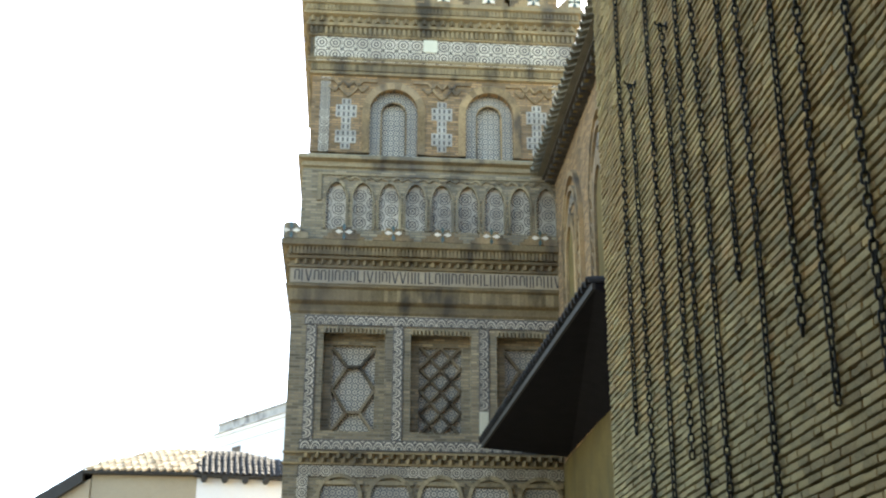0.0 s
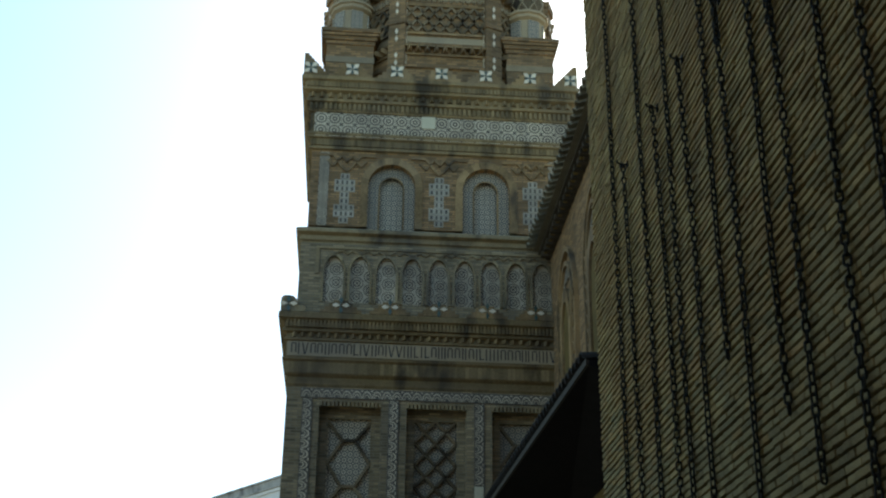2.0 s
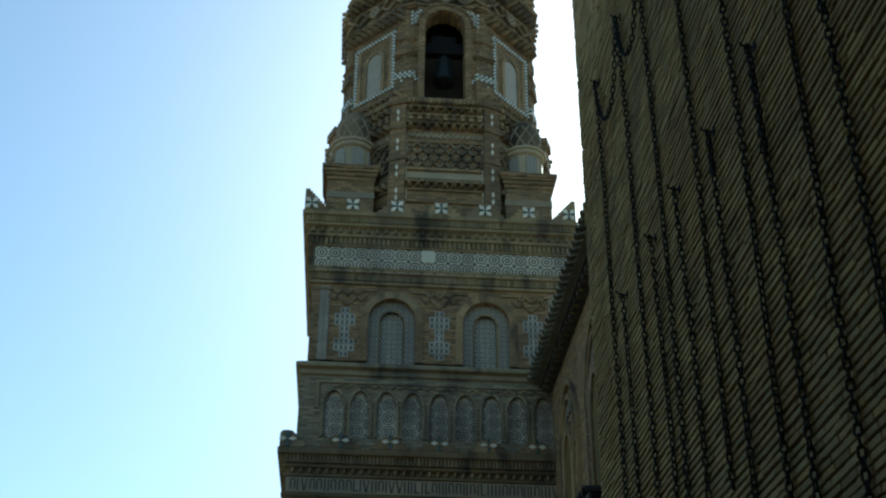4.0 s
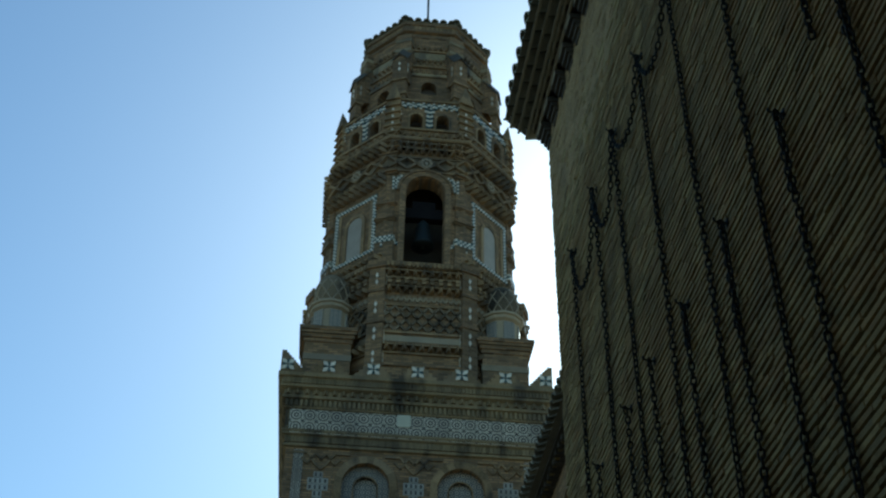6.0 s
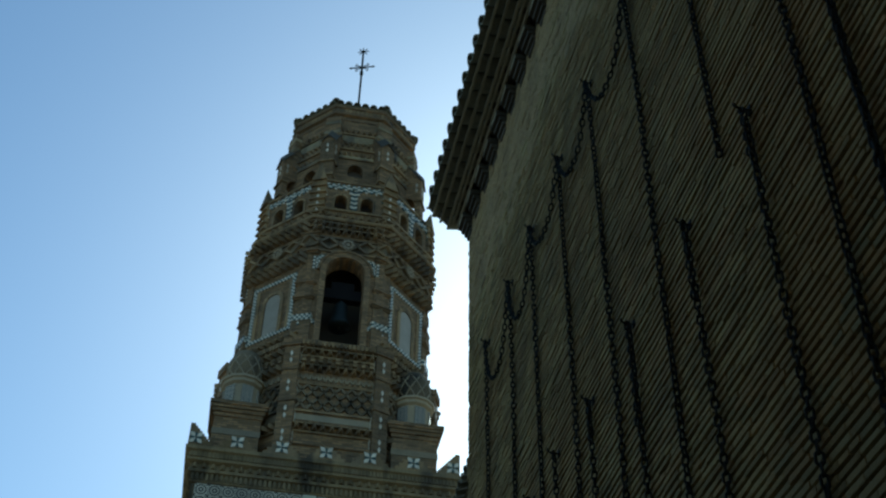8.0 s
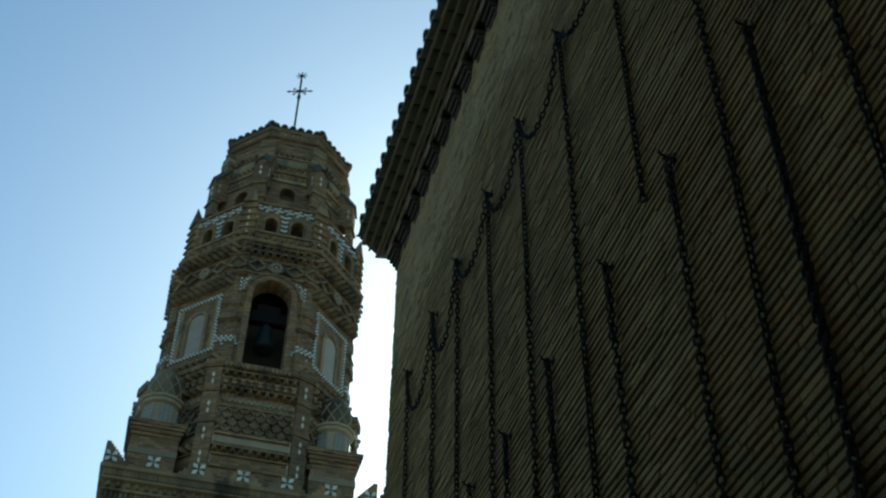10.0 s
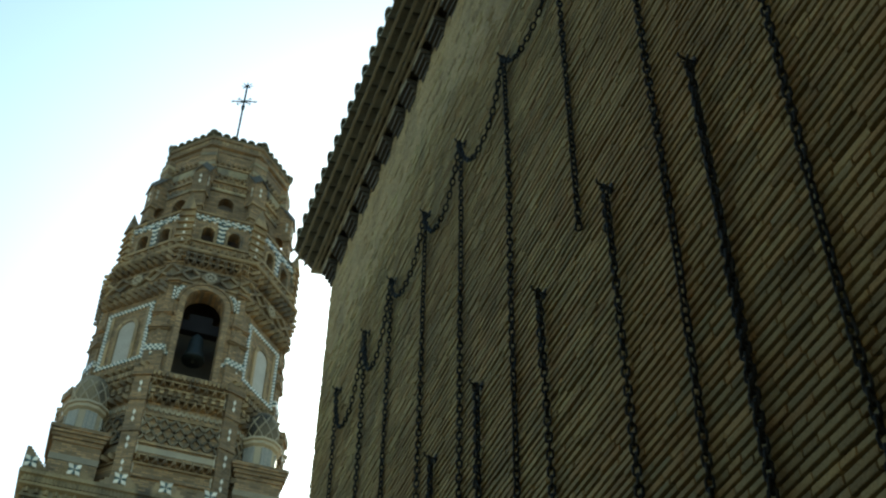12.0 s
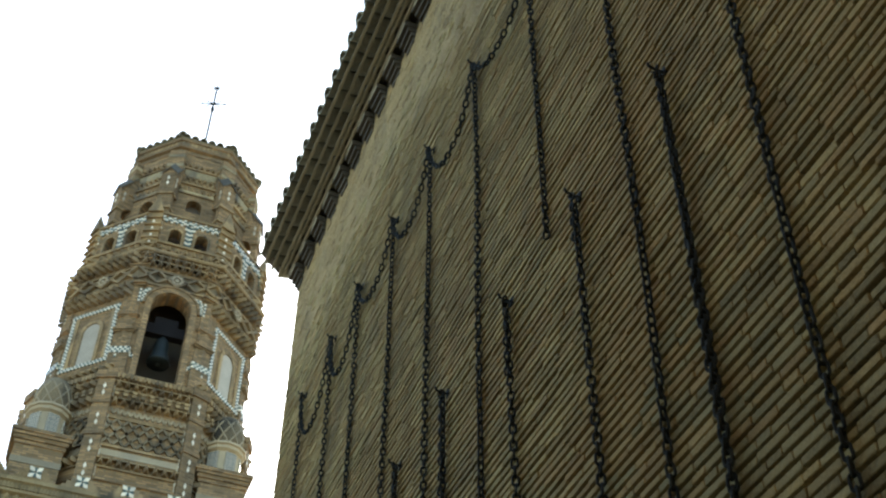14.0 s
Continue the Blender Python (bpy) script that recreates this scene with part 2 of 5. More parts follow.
# ---- mesh tools ----
class Geo:
    def __init__(self):
        self.v, self.f, self.m = [], [], []

    def add(self, vs, fs, k=0, m=None):
        o = len(self.v)
        self.v += [tuple(m @ Vector(p)) for p in vs] if m else [tuple(p) for p in vs]
        self.f += [tuple(o + i for i in f) for f in fs]
        self.m += [k] * len(fs)
        return self

    def box(self, x0, x1, y0, y1, z0, z1, k=0, m=None):
        vs = [(x, y, z) for z in (z0, z1) for y in (y0, y1) for x in (x0, x1)]
        return self.add(vs, [(0, 2, 3, 1), (4, 5, 7, 6), (0, 1, 5, 4), (1, 3, 7, 5), (3, 2, 6, 7), (2, 0, 4, 6)], k, m)

    def slab(self, line, y0, y1, k=0, m=None):
        """A plate with the outline (x, z), counter-clockwise seen from the front (-y), from y0 (front) to y1."""
        n = len(line)
        vs = [(x, y0, z) for x, z in line] + [(x, y1, z) for x, z in line]
        fs = [tuple(range(n)), tuple(range(2 * n - 1, n - 1, -1))]
        fs += [(i, i + n, (i + 1) % n + n, (i + 1) % n) for i in range(n)]
        return self.add(vs, fs, k, m)

    def lathe(self, prof, n, k=0, phase=0.0, m=None, centre=(0, 0)):
        """Rings of n corners through (radius, height), from below, closed at both ends."""
        vs, fs = [], []
        for r, z in prof:
            vs += [(centre[0] + r * math.sin(phase + 2 * math.pi * i / n), centre[1] - r * math.cos(phase + 2 * math.pi * i / n), z) for i in range(n)]
        for j in range(len(prof) - 1):
            fs += [(j * n + i, j * n + (i + 1) % n, (j + 1) * n + (i + 1) % n, (j + 1) * n + i) for i in range(n)]
        fs += [tuple(range(n - 1, -1, -1)), tuple(range((len(prof) - 1) * n, len(prof) * n))]
        return self.add(vs, fs, k, m)

    def square(self, prof, k=0):
        return self.lathe([(h * math.sqrt(2), z) for h, z in prof], 4, k, math.pi / 4)

    def octa(self, prof, k=0):
        return self.lathe([(a / math.cos(math.pi / 8), z) for a, z in prof], 8, k, math.pi / 8)

    def tube(self, pts, r, n=6, k=0, closed=False, m=None):
        pts = [Vector(p) for p in pts]
        vs, fs, c = [], [], len(pts)
        for i, p in enumerate(pts):
            a = pts[(i - 1) % c] if closed or i else p
            b = pts[(i + 1) % c] if closed or i < c - 1 else p
            t = (b - a).normalized()
            s = t.cross(Vector((0.13, 0.97, 0.21))).normalized()
            w = t.cross(s)
            vs += [tuple(p + r * (math.cos(2 * math.pi * j / n) * s + math.sin(2 * math.pi * j / n) * w)) for j in range(n)]
        for i in range(c if closed else c - 1):
            q = (i + 1) % c
            fs += [(i * n + j, i * n + (j + 1) % n, q * n + (j + 1) % n, q * n + j) for j in range(n)]
        if not closed:
            fs += [tuple(range(n - 1, -1, -1)), tuple(range((c - 1) * n, c * n))]
        return self.add(vs, fs, k, m)

    def mesh(self, name, mats, smooth=False, weld=False):
        me = bpy.data.meshes.new(name)
        if weld:
            seen, to, vs = {}, [], []
            for p in self.v:
                key = tuple(round(c, 5) for c in p)
                if key not in seen:
                    seen[key] = len(vs)
                    vs.append(p)
                to.append(seen[key])
            self.v, self.f = vs, [tuple(to[q] for q in f) for f in self.f]
        me.from_pydata(self.v, [], self.f)
        for x in mats if isinstance(mats, (list, tuple)) else [mats]:
            me.materials.append(x)
        me.polygons.foreach_set("material_index", self.m)
        if smooth:
            me.polygons.foreach_set("use_smooth", [True] * len(self.f))
        me.validate()
        me.update()
        return me


def part(name, data, mats=None, parent=None, label="", m=None, smooth=False, kind=""):
    """Links a Geo or a shared mesh as one object under a thing or part."""
    ob = new(name, data.mesh(name, mats, smooth) if isinstance(data, Geo) else data)
    if m is not None:
        ob.matrix_basis = m
    ob.parent = parent
    return tagged(ob, label, kind=kind)


def thing(name, label, category, m=None, group="", kind=""):
    ob = new(name)
    ob.empty_display_size = 0.2
    if m is not None:
        ob.matrix_basis = m
    return tagged(ob, label, category, group, kind)


def at(x, y, z, rz=0.0):
    return pose(x, y, z, 0, 0, rz)


def arch_line(uc, w, zb, zs, pointed=0.0, n=12, turn=1):
    """The line of an arched opening from its foot on one side over the top to the other foot; zs: springing."""
    r, pts = w / 2, [(uc - w / 2, zb)]
    for i in range(n + 1):
        a = math.pi * (1 - i / n)
        pts.append((uc + r * math.cos(a), zs + r * (1 + pointed) * math.sin(a) ** (1 + 0.25 * (pointed > 0))))
    return pts + [(uc + w / 2, zb)]


def arched_wall(g, u0, u1, z0, z1, arches, y0, y1, k=0):
    """A wall plate with arched notches from its foot; arches: (centre, width, springing, pointed)."""
    line = [(u0, z0)]
    for uc, w, zs, pt in arches:
        line += arch_line(uc, w, z0, zs, pt)
    return g.slab(line + [(u1, z0), (u1, z1), (u0, z1)], y0, y1, k)


def arch_rib(g, uc, w, zb, zs, wide, y0, y1, k=0, pointed=0.0, legs=True):
    """A raised band that follows an arch."""
    o, i = arch_line(uc, w + 2 * wide, zb, zs, pointed), arch_line(uc, w, zb, zs, pointed)
    if not legs:
        o, i = o[1:-1], i[1:-1]
    for a in range(len(o) - 1):
        g.slab([i[a], i[a + 1], o[a + 1], o[a]], y0, y1, k)


def ring_plate(g, r0, r1, y0, y1, k=0, n=14, uc=0, zc=0):
    for i in range(n):
        a, b = 2 * math.pi * i / n, 2 * math.pi * (i + 1) / n
        g.slab([(uc + r1 * math.cos(a), zc + r1 * math.sin(a)), (uc + r1 * math.cos(b), zc + r1 * math.sin(b)),
                (uc + r0 * math.cos(b), zc + r0 * math.sin(b)), (uc + r0 * math.cos(a), zc + r0 * math.sin(a))], y0, y1, k)


def bar(g, a, b, wide, y0, y1, k=0):
    """A straight raised rib from a to b, both (x, z)."""
    d = Vector((b[0] - a[0], b[1] - a[1])).normalized() * wide / 2
    g.slab([(a[0] + d[1], a[1] - d[0]), (b[0] + d[1], b[1] - d[0]), (b[0] - d[1], b[1] + d[0]), (a[0] - d[1], a[1] + d[0])], y0, y1, k)


def checker(g, a, b, rows, s, y0, y1):
    """A strip of small squares, white and dark by turns, from a to b."""
    d = Vector((b[0] - a[0], b[1] - a[1]))
    n = max(1, round(d.length / s))
    d.normalize()
    w = Vector((-d[1], d[0]))
    for i in range(n):
        for j in range(rows):
            p = Vector(a) + d * s * i + w * s * (j - rows / 2)
            q, e, h = p + d * s * 0.94, p + (d + w) * s * 0.94, p + w * s * 0.94
            g.slab([tuple(p), tuple(q), tuple(e), tuple(h)], y0, y1, (i + j) % 2)


# ---- ground ----
g = Geo().box(-600, 600, -600, 600, -0.5, 0)
tagged(part("ground", g, M_PAVE), "worn stone paving of the square", "ground", kind="structure")
# plain unseen walls, added beside and behind the way to cut down sky light
tagged(part("wall_square_west", Geo().box(-7.1, -6.6, -8.6, 12.0, 0, 15.0), M_UNSEEN), "plain brown unseen wall added to hold back sky light", "wall", kind="structure")
tagged(part("wall_square_south", Geo().box(-6.6, 9.2, -8.6, -8.1, 0, 17.0), M_UNSEEN), "plain brown unseen wall added to hold back sky light", "wall", kind="structure")


# ---- bell tower: local x across the front, y outwards to the back, z up, on its axis ----
AXIS = (1.62, 27.0)
tower = thing("bell_tower", "brown brick bell tower with white and blue glazed tile bands", "tower", at(*AXIS, 0))


def dentils(g, u0, u1, z0, z1, y0, y1, step, wide, k=0):
    n = int((u1 - u0) / step)
    for i in range(n):
        u = u0 + (i + 0.5) * (u1 - u0) / n
        g.box(u - wide / 2, u + wide / 2, y0, y1, z0, z1, k)


def sawtooth(g, u0, u1, z0, z1, y0, y1, step, k=0):
    """Bricks laid cornerwise."""
    n = int((u1 - u0) / step)
    s = (u1 - u0) / n
    for i in range(n):
        h = s * 0.36
        u, y2 = u0 + (i + 0.5) * s, y1 - 1.35 * (y1 - y0)
        g.add([(u - h, y1, z0), (u, y2, z0), (u + h, y1, z0), (u - h, y1, z1), (u, y2, z1), (u + h, y1, z1)],
              [(0, 1, 4, 3), (1, 2, 5, 4), (3, 4, 5), (2, 1, 0)], k)


# first storey: core, side skins, and a front with three deep recesses
first = part("storey_core", Geo().square([(2.62, 0), (2.62, 11.0)]), M_GREYBRICK, tower)
for x0, x1, y0, y1 in ((-3.0, -2.6, -3.0, 3.0), (2.6, 3.0, -3.0, 3.0), (-2.6, 2.6, 2.6, 3.0)):
    part("side_wall", Geo().box(x0, x1, y0, y1, 0, 9.42), M_GREYBRICK, first)
for z0, z1 in ((0, 7.06), (9.13, 9.42)):
    part("front_wall", Geo().box(-2.6, 2.6, -3.0, -2.6, z0, z1), M_GREYBRICK, first)
for a, b in ((-2.6, -2.33), (-1.11, -0.6), (0.6, 1.11), (2.33, 2.6)):
    part("front_pier", Geo().box(a, b, -3.0, -2.6, 7.06, 9.13), M_GREYBRICK, first)
RECESS = ((-1.72, 1.22), (0.0, 1.2), (1.72, 1.22))
for n, (uc, w) in enumerate(RECESS):
    g = Geo()
    for a, b, c, d in ((-w / 2, -0.42, 7.06, 9.13), (0.42, w / 2, 7.06, 9.13)):
        g.box(uc + a, uc + b, -2.74, -2.6, c, d)
    g.box(uc - 0.42, uc + 0.42, -2.74, -2.6, 8.86, 9.13)
    frame_ob = part("recess_frame", g, M_GREYBRICK, first)
    part("tile_panel", Geo().box(uc - 0.42, uc + 0.42, -2.66, -2.605, 7.06, 8.86), M_TILE2, first, "pale patterned tile panel")
    g = Geo()
    y0, y1 = -2.75, -2.64
    if n == 0 or n == 2:
        A = [(-0.42, 8.8), (-0.13, 8.42), (0.13, 8.42), (0.42, 8.8)]
        B = [(-0.42, 7.96), (-0.13, 8.42), (0.13, 8.42), (0.42, 7.96), (0.13, 7.5), (-0.13, 7.5), (-0.42, 7.96)]
        C = [(-0.42, 7.1), (-0.13, 7.5), (0.13, 7.5), (0.42, 7.1)]
        for line in (A[:2], A[2:], B, C[:2], C[2:]):
            for p, q in zip(line, line[1:]):
                bar(g, (uc + p[0], p[1]), (uc + q[0], q[1]), 0.055, y0, y1)
    else:
        for s in (-1, 1):
            for k in range(-3, 5):
                z = 7.06 + 0.45 * k
                a, b = (uc - 0.42 * s, z), (uc + 0.42 * s, z + 0.92)
                lo, hi = max(7.06, a[1]), min(8.86, b[1])
                if hi > lo:
                    f0, f1 = (lo - a[1]) / 0.92, (hi - a[1]) / 0.92
                    bar(g, (a[0] + (b[0] - a[0]) * f0, lo), (a[0] + (b[0] - a[0]) * f1, hi), 0.05, y0, y1)
    part("brick_lattice", g, M_SOOTSHADE, first, "raised dark brick lozenge lattice")
    g = Geo()
    dentils(g, uc - w / 2 - 0.02, uc + w / 2 + 0.02, 9.03, 9.135, -3.03, -2.95, 0.075, 0.05)
    part("soldier_course", g, M_GREYTRIM, first, kind="stuff")

# ring tiles: one shared mesh for each size
def ring_tile(s, t=0.012, dark=M_BLUE):
    g = Geo().box(-s / 2, s / 2, -t, 0, -s / 2, s / 2, 0)
    ring_plate(g, s * 0.34, s * 0.445, -t - 0.006, -t + 0.004, 1)
    ring_plate(g, s * 0.1, s * 0.22, -t - 0.005, -t + 0.004, 1, 8)
    for a, b in ((-1, -1), (1, -1), (1, 1), (-1, 1)):
        bar(g, (a * s * 0.36, b * s * 0.36), (a * s * 0.5, b * s * 0.5), s * 0.09, -t - 0.004, -t + 0.003, 1)
    return g.mesh("ring_tile", [M_WHITE, dark])


def half_ring_tile(s, t=0.012):
    g = Geo().box(-s / 2, s / 2, -t, 0, -s / 2, s / 2, 1)
    line = [(math.cos(math.pi * i / 8), math.sin(math.pi * i / 8)) for i in range(9)]
    for r0, r1, k in ((0.39, 0.48, 0), (0.2, 0.27, 0)):
        for a, b in zip(line, line[1:]):
            g.slab([(a[0] * r0 * s, a[1] * r0 * s * 1.6 - s * 0.42), (a[0] * r1 * s, a[1] * r1 * s * 1.6 - s * 0.42),
                    (b[0] * r1 * s, b[1] * r1 * s * 1.6 - s * 0.42), (b[0] * r0 * s, b[1] * r0 * s * 1.6 - s * 0.42)][::1], -t - 0.006, -t + 0.003, k)
    for sx in (-1, 1):
        bar(g, (sx * s * 0.4, s * 0.4), (sx * s * 0.5, s * 0.28), s * 0.1, -t - 0.005, -t + 0.003, 0)
    return g.mesh("arc_tile", [M_WHITE, M_GROUND])


ARC = half_ring_tile(0.2)
RING = ring_tile(0.285)
SMALL = ring_tile(0.2)


def tiles(parent, mesh, name, us, zs, y, rz=0):
    for z in zs:
        for u in us:
            part(name, mesh, None, parent, m=Matrix.Translation((u, y, z)) @ pose(0, 0, 0, 0, rz, 0))


def spread(a, b, s):
    n = max(1, round((b - a) / s))
    return [a + (b - a) * (i + 0.5) / n for i in range(n)]


back = part("tile_band", Geo().box(-2.72, 2.72, -3.012, -2.99, 9.185, 9.395), M_GROUND, tower, "band of white and brown arc tiles")
tiles(back, ARC, "tile", spread(-2.7, 2.7, 0.2), [9.29], -3.012)
back = part("tile_band", Geo().box(-2.72, 2.72, -3.012, -2.99, 6.685, 6.895), M_GROUND, tower, "band of white and brown arc tiles")
tiles(back, ARC, "tile", spread(-2.7, 2.7, 0.2), [6.79], -3.012)
for u in (-2.57, -0.855, 0.855, 2.57):
    back = part("tile_strip", Geo().box(u - 0.105, u + 0.105, -3.012, -2.99, 6.9, 9.18), M_GROUND, tower, "upright strip of arc tiles")
    zs = spread(6.9, 9.18, 0.2)
    if u > 0.5 and u < 1:
        part("blank_tile", Geo().box(u - 0.1, u + 0.08, -3.03, -3.0, 6.93, 7.5), M_PLASTERPALE, back, "plain pale patch of mortar")
        zs = [z for z in zs if z > 7.6]
    tiles(back, ARC, "tile", [u], zs, -3.012, 90)
# lower bands, under the first tile band
g = Geo()
sawtooth(g, -2.75, 2.75, 6.44, 6.53, -3.08, -2.98, 0.2)
sawtooth(g, -2.65, 2.85, 6.535, 6.62, -3.08, -2.98, 0.2)
g.box(-3.02, 3.02, -3.06, -2.98, 6.62, 6.655).box(-3.02, 3.02, -3.05, -2.98, 6.405, 6.44)
part("sawtooth_course", g, M_CORNICE, tower)
back = part("tile_band", Geo().box(-2.72, 2.72, -3.012, -2.99, 6.17, 6.40), M_BLUE, tower, "band of small ring tiles")
tiles(back, SMALL, "tile", spread(-2.7, 2.7, 0.205), [6.285], -3.012)
back = part("tile_strip", Geo().box(-2.72, -2.52, -3.012, -2.99, 4.9, 6.17), M_BLUE, tower, "upright strip of small ring tiles")
tiles(back, SMALL, "tile", [-2.62], spread(4.95, 6.17, 0.205), -3.012)
g = Geo()
for uc in spread(-2.4, 2.4, 0.96):
    g.box(uc - 0.36, uc + 0.36, -3.01, -2.99, 5.2, 6.0, 1)
    arch_rib(g, uc, 0.74, 5.2, 5.8, 0.07, -3.06, -2.99, 0, 0.0)
    g.box(uc - 0.44, uc + 0.44, -3.05, -2.99, 6.03, 6.10, 0)
part("blind_arcade", g, [M_GREYTRIM, M_TILE2], tower, "tiled blind arches low on the tower")

# inscription band and the first cornice
g = Geo().square([(3.0, 9.42), (3.03, 9.47), (3.03, 9.5), (3.0, 9.51), (3.0, 9.62), (3.06, 9.66), (3.06, 9.7), (3.08, 9.92), (3.13, 9.96), (3.13, 10.0), (3.07, 10.02), (3.07, 10.36),
                  (3.11, 10.37), (3.11, 10.42), (3.07, 10.44), (3.07, 10.52), (3.15, 10.55), (3.15, 10.6), (3.12, 10.62), (3.12, 10.75), (3.25, 10.8), (3.25, 10.92), (3.2, 10.94), (2.9, 10.95)])
cornice = part("cornice", g, M_CORNICE, tower, "sooty moulded brick cornice")
g = Geo()
dentils(g, -3.05, 3.05, 9.68, 9.92, -3.085, -3.04, 0.085, 0.075)
sawtooth(g, -3.0, 3.0, 10.44, 10.53, -3.13, -3.06, 0.17)
dentils(g, -3.1, 3.1, 10.62, 10.78, -3.2, -3.1, 0.075, 0.05)
part("dentil_course", g, M_CORNICE, cornice, "rows of upright brick dentils", kind="stuff")
band = part("inscription_band", Geo().box(-3.04, 3.04, -3.085, -3.06, 10.04, 10.345), M_STONE, tower, "pale tile band with worn dark lettering")
g, rnd = Geo(), random.Random(5)
u = -2.95
while u < 2.9:
    kind, w = rnd.choice("iiioonv"), 0.02
    h0, h1 = 10.075, 10.32
    if kind == "i":
        bar(g, (u, h0), (u, h1), 0.026, -3.092, -3.08)
    elif kind == "o":
        for s in (0, 1):
            bar(g, (u + s * 0.085, h0 + 0.03), (u + s * 0.085, h1 - 0.03), 0.026, -3.092, -3.08)
        bar(g, (u, h1 - 0.015), (u + 0.085, h1 - 0.015), 0.022, -3.092, -3.08)
        w = 0.1
    elif kind == "n":
        bar(g, (u, h0), (u, h1), 0.026, -3.092, -3.08)
        bar(g, (u + 0.01, h0 + 0.02), (u + 0.085, h0 + 0.02), 0.022, -3.092, -3.08)
        w = 0.09
    else:
        bar(g, (u, h1), (u + 0.05, h0), 0.026, -3.092, -3.08)
        bar(g, (u + 0.11, h1), (u + 0.06, h0), 0.022, -3.092, -3.08)
        w = 0.12
    u += w + rnd.uniform(0.035, 0.06)
    part("dark_bar", g, M_INK, band)
    g = Geo()


def petal_tile(s, white_diag=True):
    """A four-petalled flower tile, raised on its merlon."""
    g = Geo()
    for i in range(4):
        a = math.pi / 4 + i * math.pi / 2 if white_diag else i * math.pi / 2
        for k, b, r in ((0, a, s), (1, a + math.pi / 4, s * (0.7 if white_diag else 1.0))):
            if not white_diag:
                k = 0 if i % 2 == 0 else 1
                if b != a:
                    continue
            c, d = math.cos(b), math.sin(b)
            w = 0.27 * r if k == 0 else 0.2 * r
            g.slab([(c * 0.08 * r, d * 0.08 * r), (c * 0.6 * r + d * w, d * 0.6 * r - c * w), (c * r, d * r), (c * 0.6 * r - d * w, d * 0.6 * r + c * w)], -0.02 - 0.004 * k, 0, k)
    return g.mesh("flower_tile", [M_BRIGHT, M_GREEN])


FLOWER, FLOWER2 = petal_tile(0.2), petal_tile(0.18, False)
STEPS = [(-0.42, 0), (0.42, 0), (0.42, 0.09), (0.33, 0.09), (0.33, 0.18), (0.24, 0.18), (0.24, 0.27), (0.15, 0.27), (0.15, 0.36), (-0.15, 0.36), (-0.15, 0.27), (-0.24, 0.27), (-0.24, 0.18), (-0.33, 0.18), (-0.33, 0.09), (-0.42, 0.09)]


def merlons(h, z, mesh, zf, block=False, top=1.0):
    for u in (-2.0, -1.0, 0.0, 1.0, 2.0):
        ob = part("merlon", Geo().slab([(u + a, z + b * top) for a, b in STEPS], -h, -h + 0.28), M_TRIM, tower, "stepped brick merlon")
        part("flower_tile", mesh, None, ob, m=Matrix.Translation((u, -h, zf)))
    for su, sv in ((-1, -1), (1, -1), (1, 1), (-1, 1)):
        n, tall = 9, 0.55 * top
        e = [0.56 - 0.45 * i / (n - 1) for i in range(n)]
        side = [(0, 0)] + [q for i in range(n) for q in ((e[i], tall * i / n), (e[i], tall * (i + 1) / n))] + [(0, tall)]
        front = [(su * (h - a), z + b) for a, b in side]
        deep = [(sv * (h - a), z + b) for a, b in [(0.281, 0)] + [q for q in side[1:-1] if q[0] > 0.281] + [(0.281, max(b for a, b in side if a > 0.281))]]
        y0, y1 = sorted((sv * h, sv * (h - 0.28)))
        x0, x1 = sorted((su * h, su * (h - 0.28)))
        if block:
            line = [(su * (h - a), z + b) for a, b in ((0, 0), (0.5, 0), (0.5, 0.12), (0.34, 0.14), (0.32, 0.26), (0.26, 0.33), (0.16, 0.35), (0.05, 0.34), (0, 0.28))]
            ob = part("corner_merlon", Geo().slab(line if su < 0 else line[::-1], y0, y1), M_GREYTRIM, tower, "rounded corner merlon")
            if sv < 0:
                part("flower_tile", mesh, None, ob, m=Matrix.Translation((su * (h - 0.16), -h, zf)))
            continue
        g = Geo().slab(front if su < 0 else front[::-1], y0, y1)
        r = Geo().slab(deep if sv < 0 else deep[::-1], -x1, -x0)
        g.add(r.v, r.f, 0, Matrix(((0, -1, 0, 0), (1, 0, 0, 0), (0, 0, 1, 0), (0, 0, 0, 1))))
        ob = part("corner_merlon", g, M_TRIM, tower, "stepped corner merlon")
        if sv < 0:
            part("flower_tile", mesh, None, ob, m=Matrix.Translation((su * (h - 0.16), -h, zf)))


merlons(3.22, 10.94, FLOWER2, 11.1, True, 0.75)

# second storey: blind arcade of nine pointed arches
g = Geo().square([(2.86, 10.9), (2.86, 12.6)])
storey = part("arcade_storey", g, M_GREYBRICK, tower)
ARCADE = [-2.19 + 0.5475 * i for i in range(9)]
g = Geo().box(-3.0 + 0.09, -2.47, -2.93, -2.8, 10.95, 12.6).box(2.47, 2.91, -2.93, -2.8, 10.95, 12.6)
g.box(-2.47, 2.47, -2.93, -2.8, 10.95, 11.28)
arched_wall(g, -2.47, 2.47, 11.28, 12.6, [(u, 0.41, 11.98, 0.65) for u in ARCADE], -2.93, -2.85)
part("arcade_front", g, M_GREYBRICK, storey)
for u in ARCADE:
    g = Geo()
    arch_rib(g, u, 0.41, 11.28, 11.98, 0.045, -2.965, -2.9, 0, 0.65)
    part("arch_rib", g, M_GREYTRIM, storey)
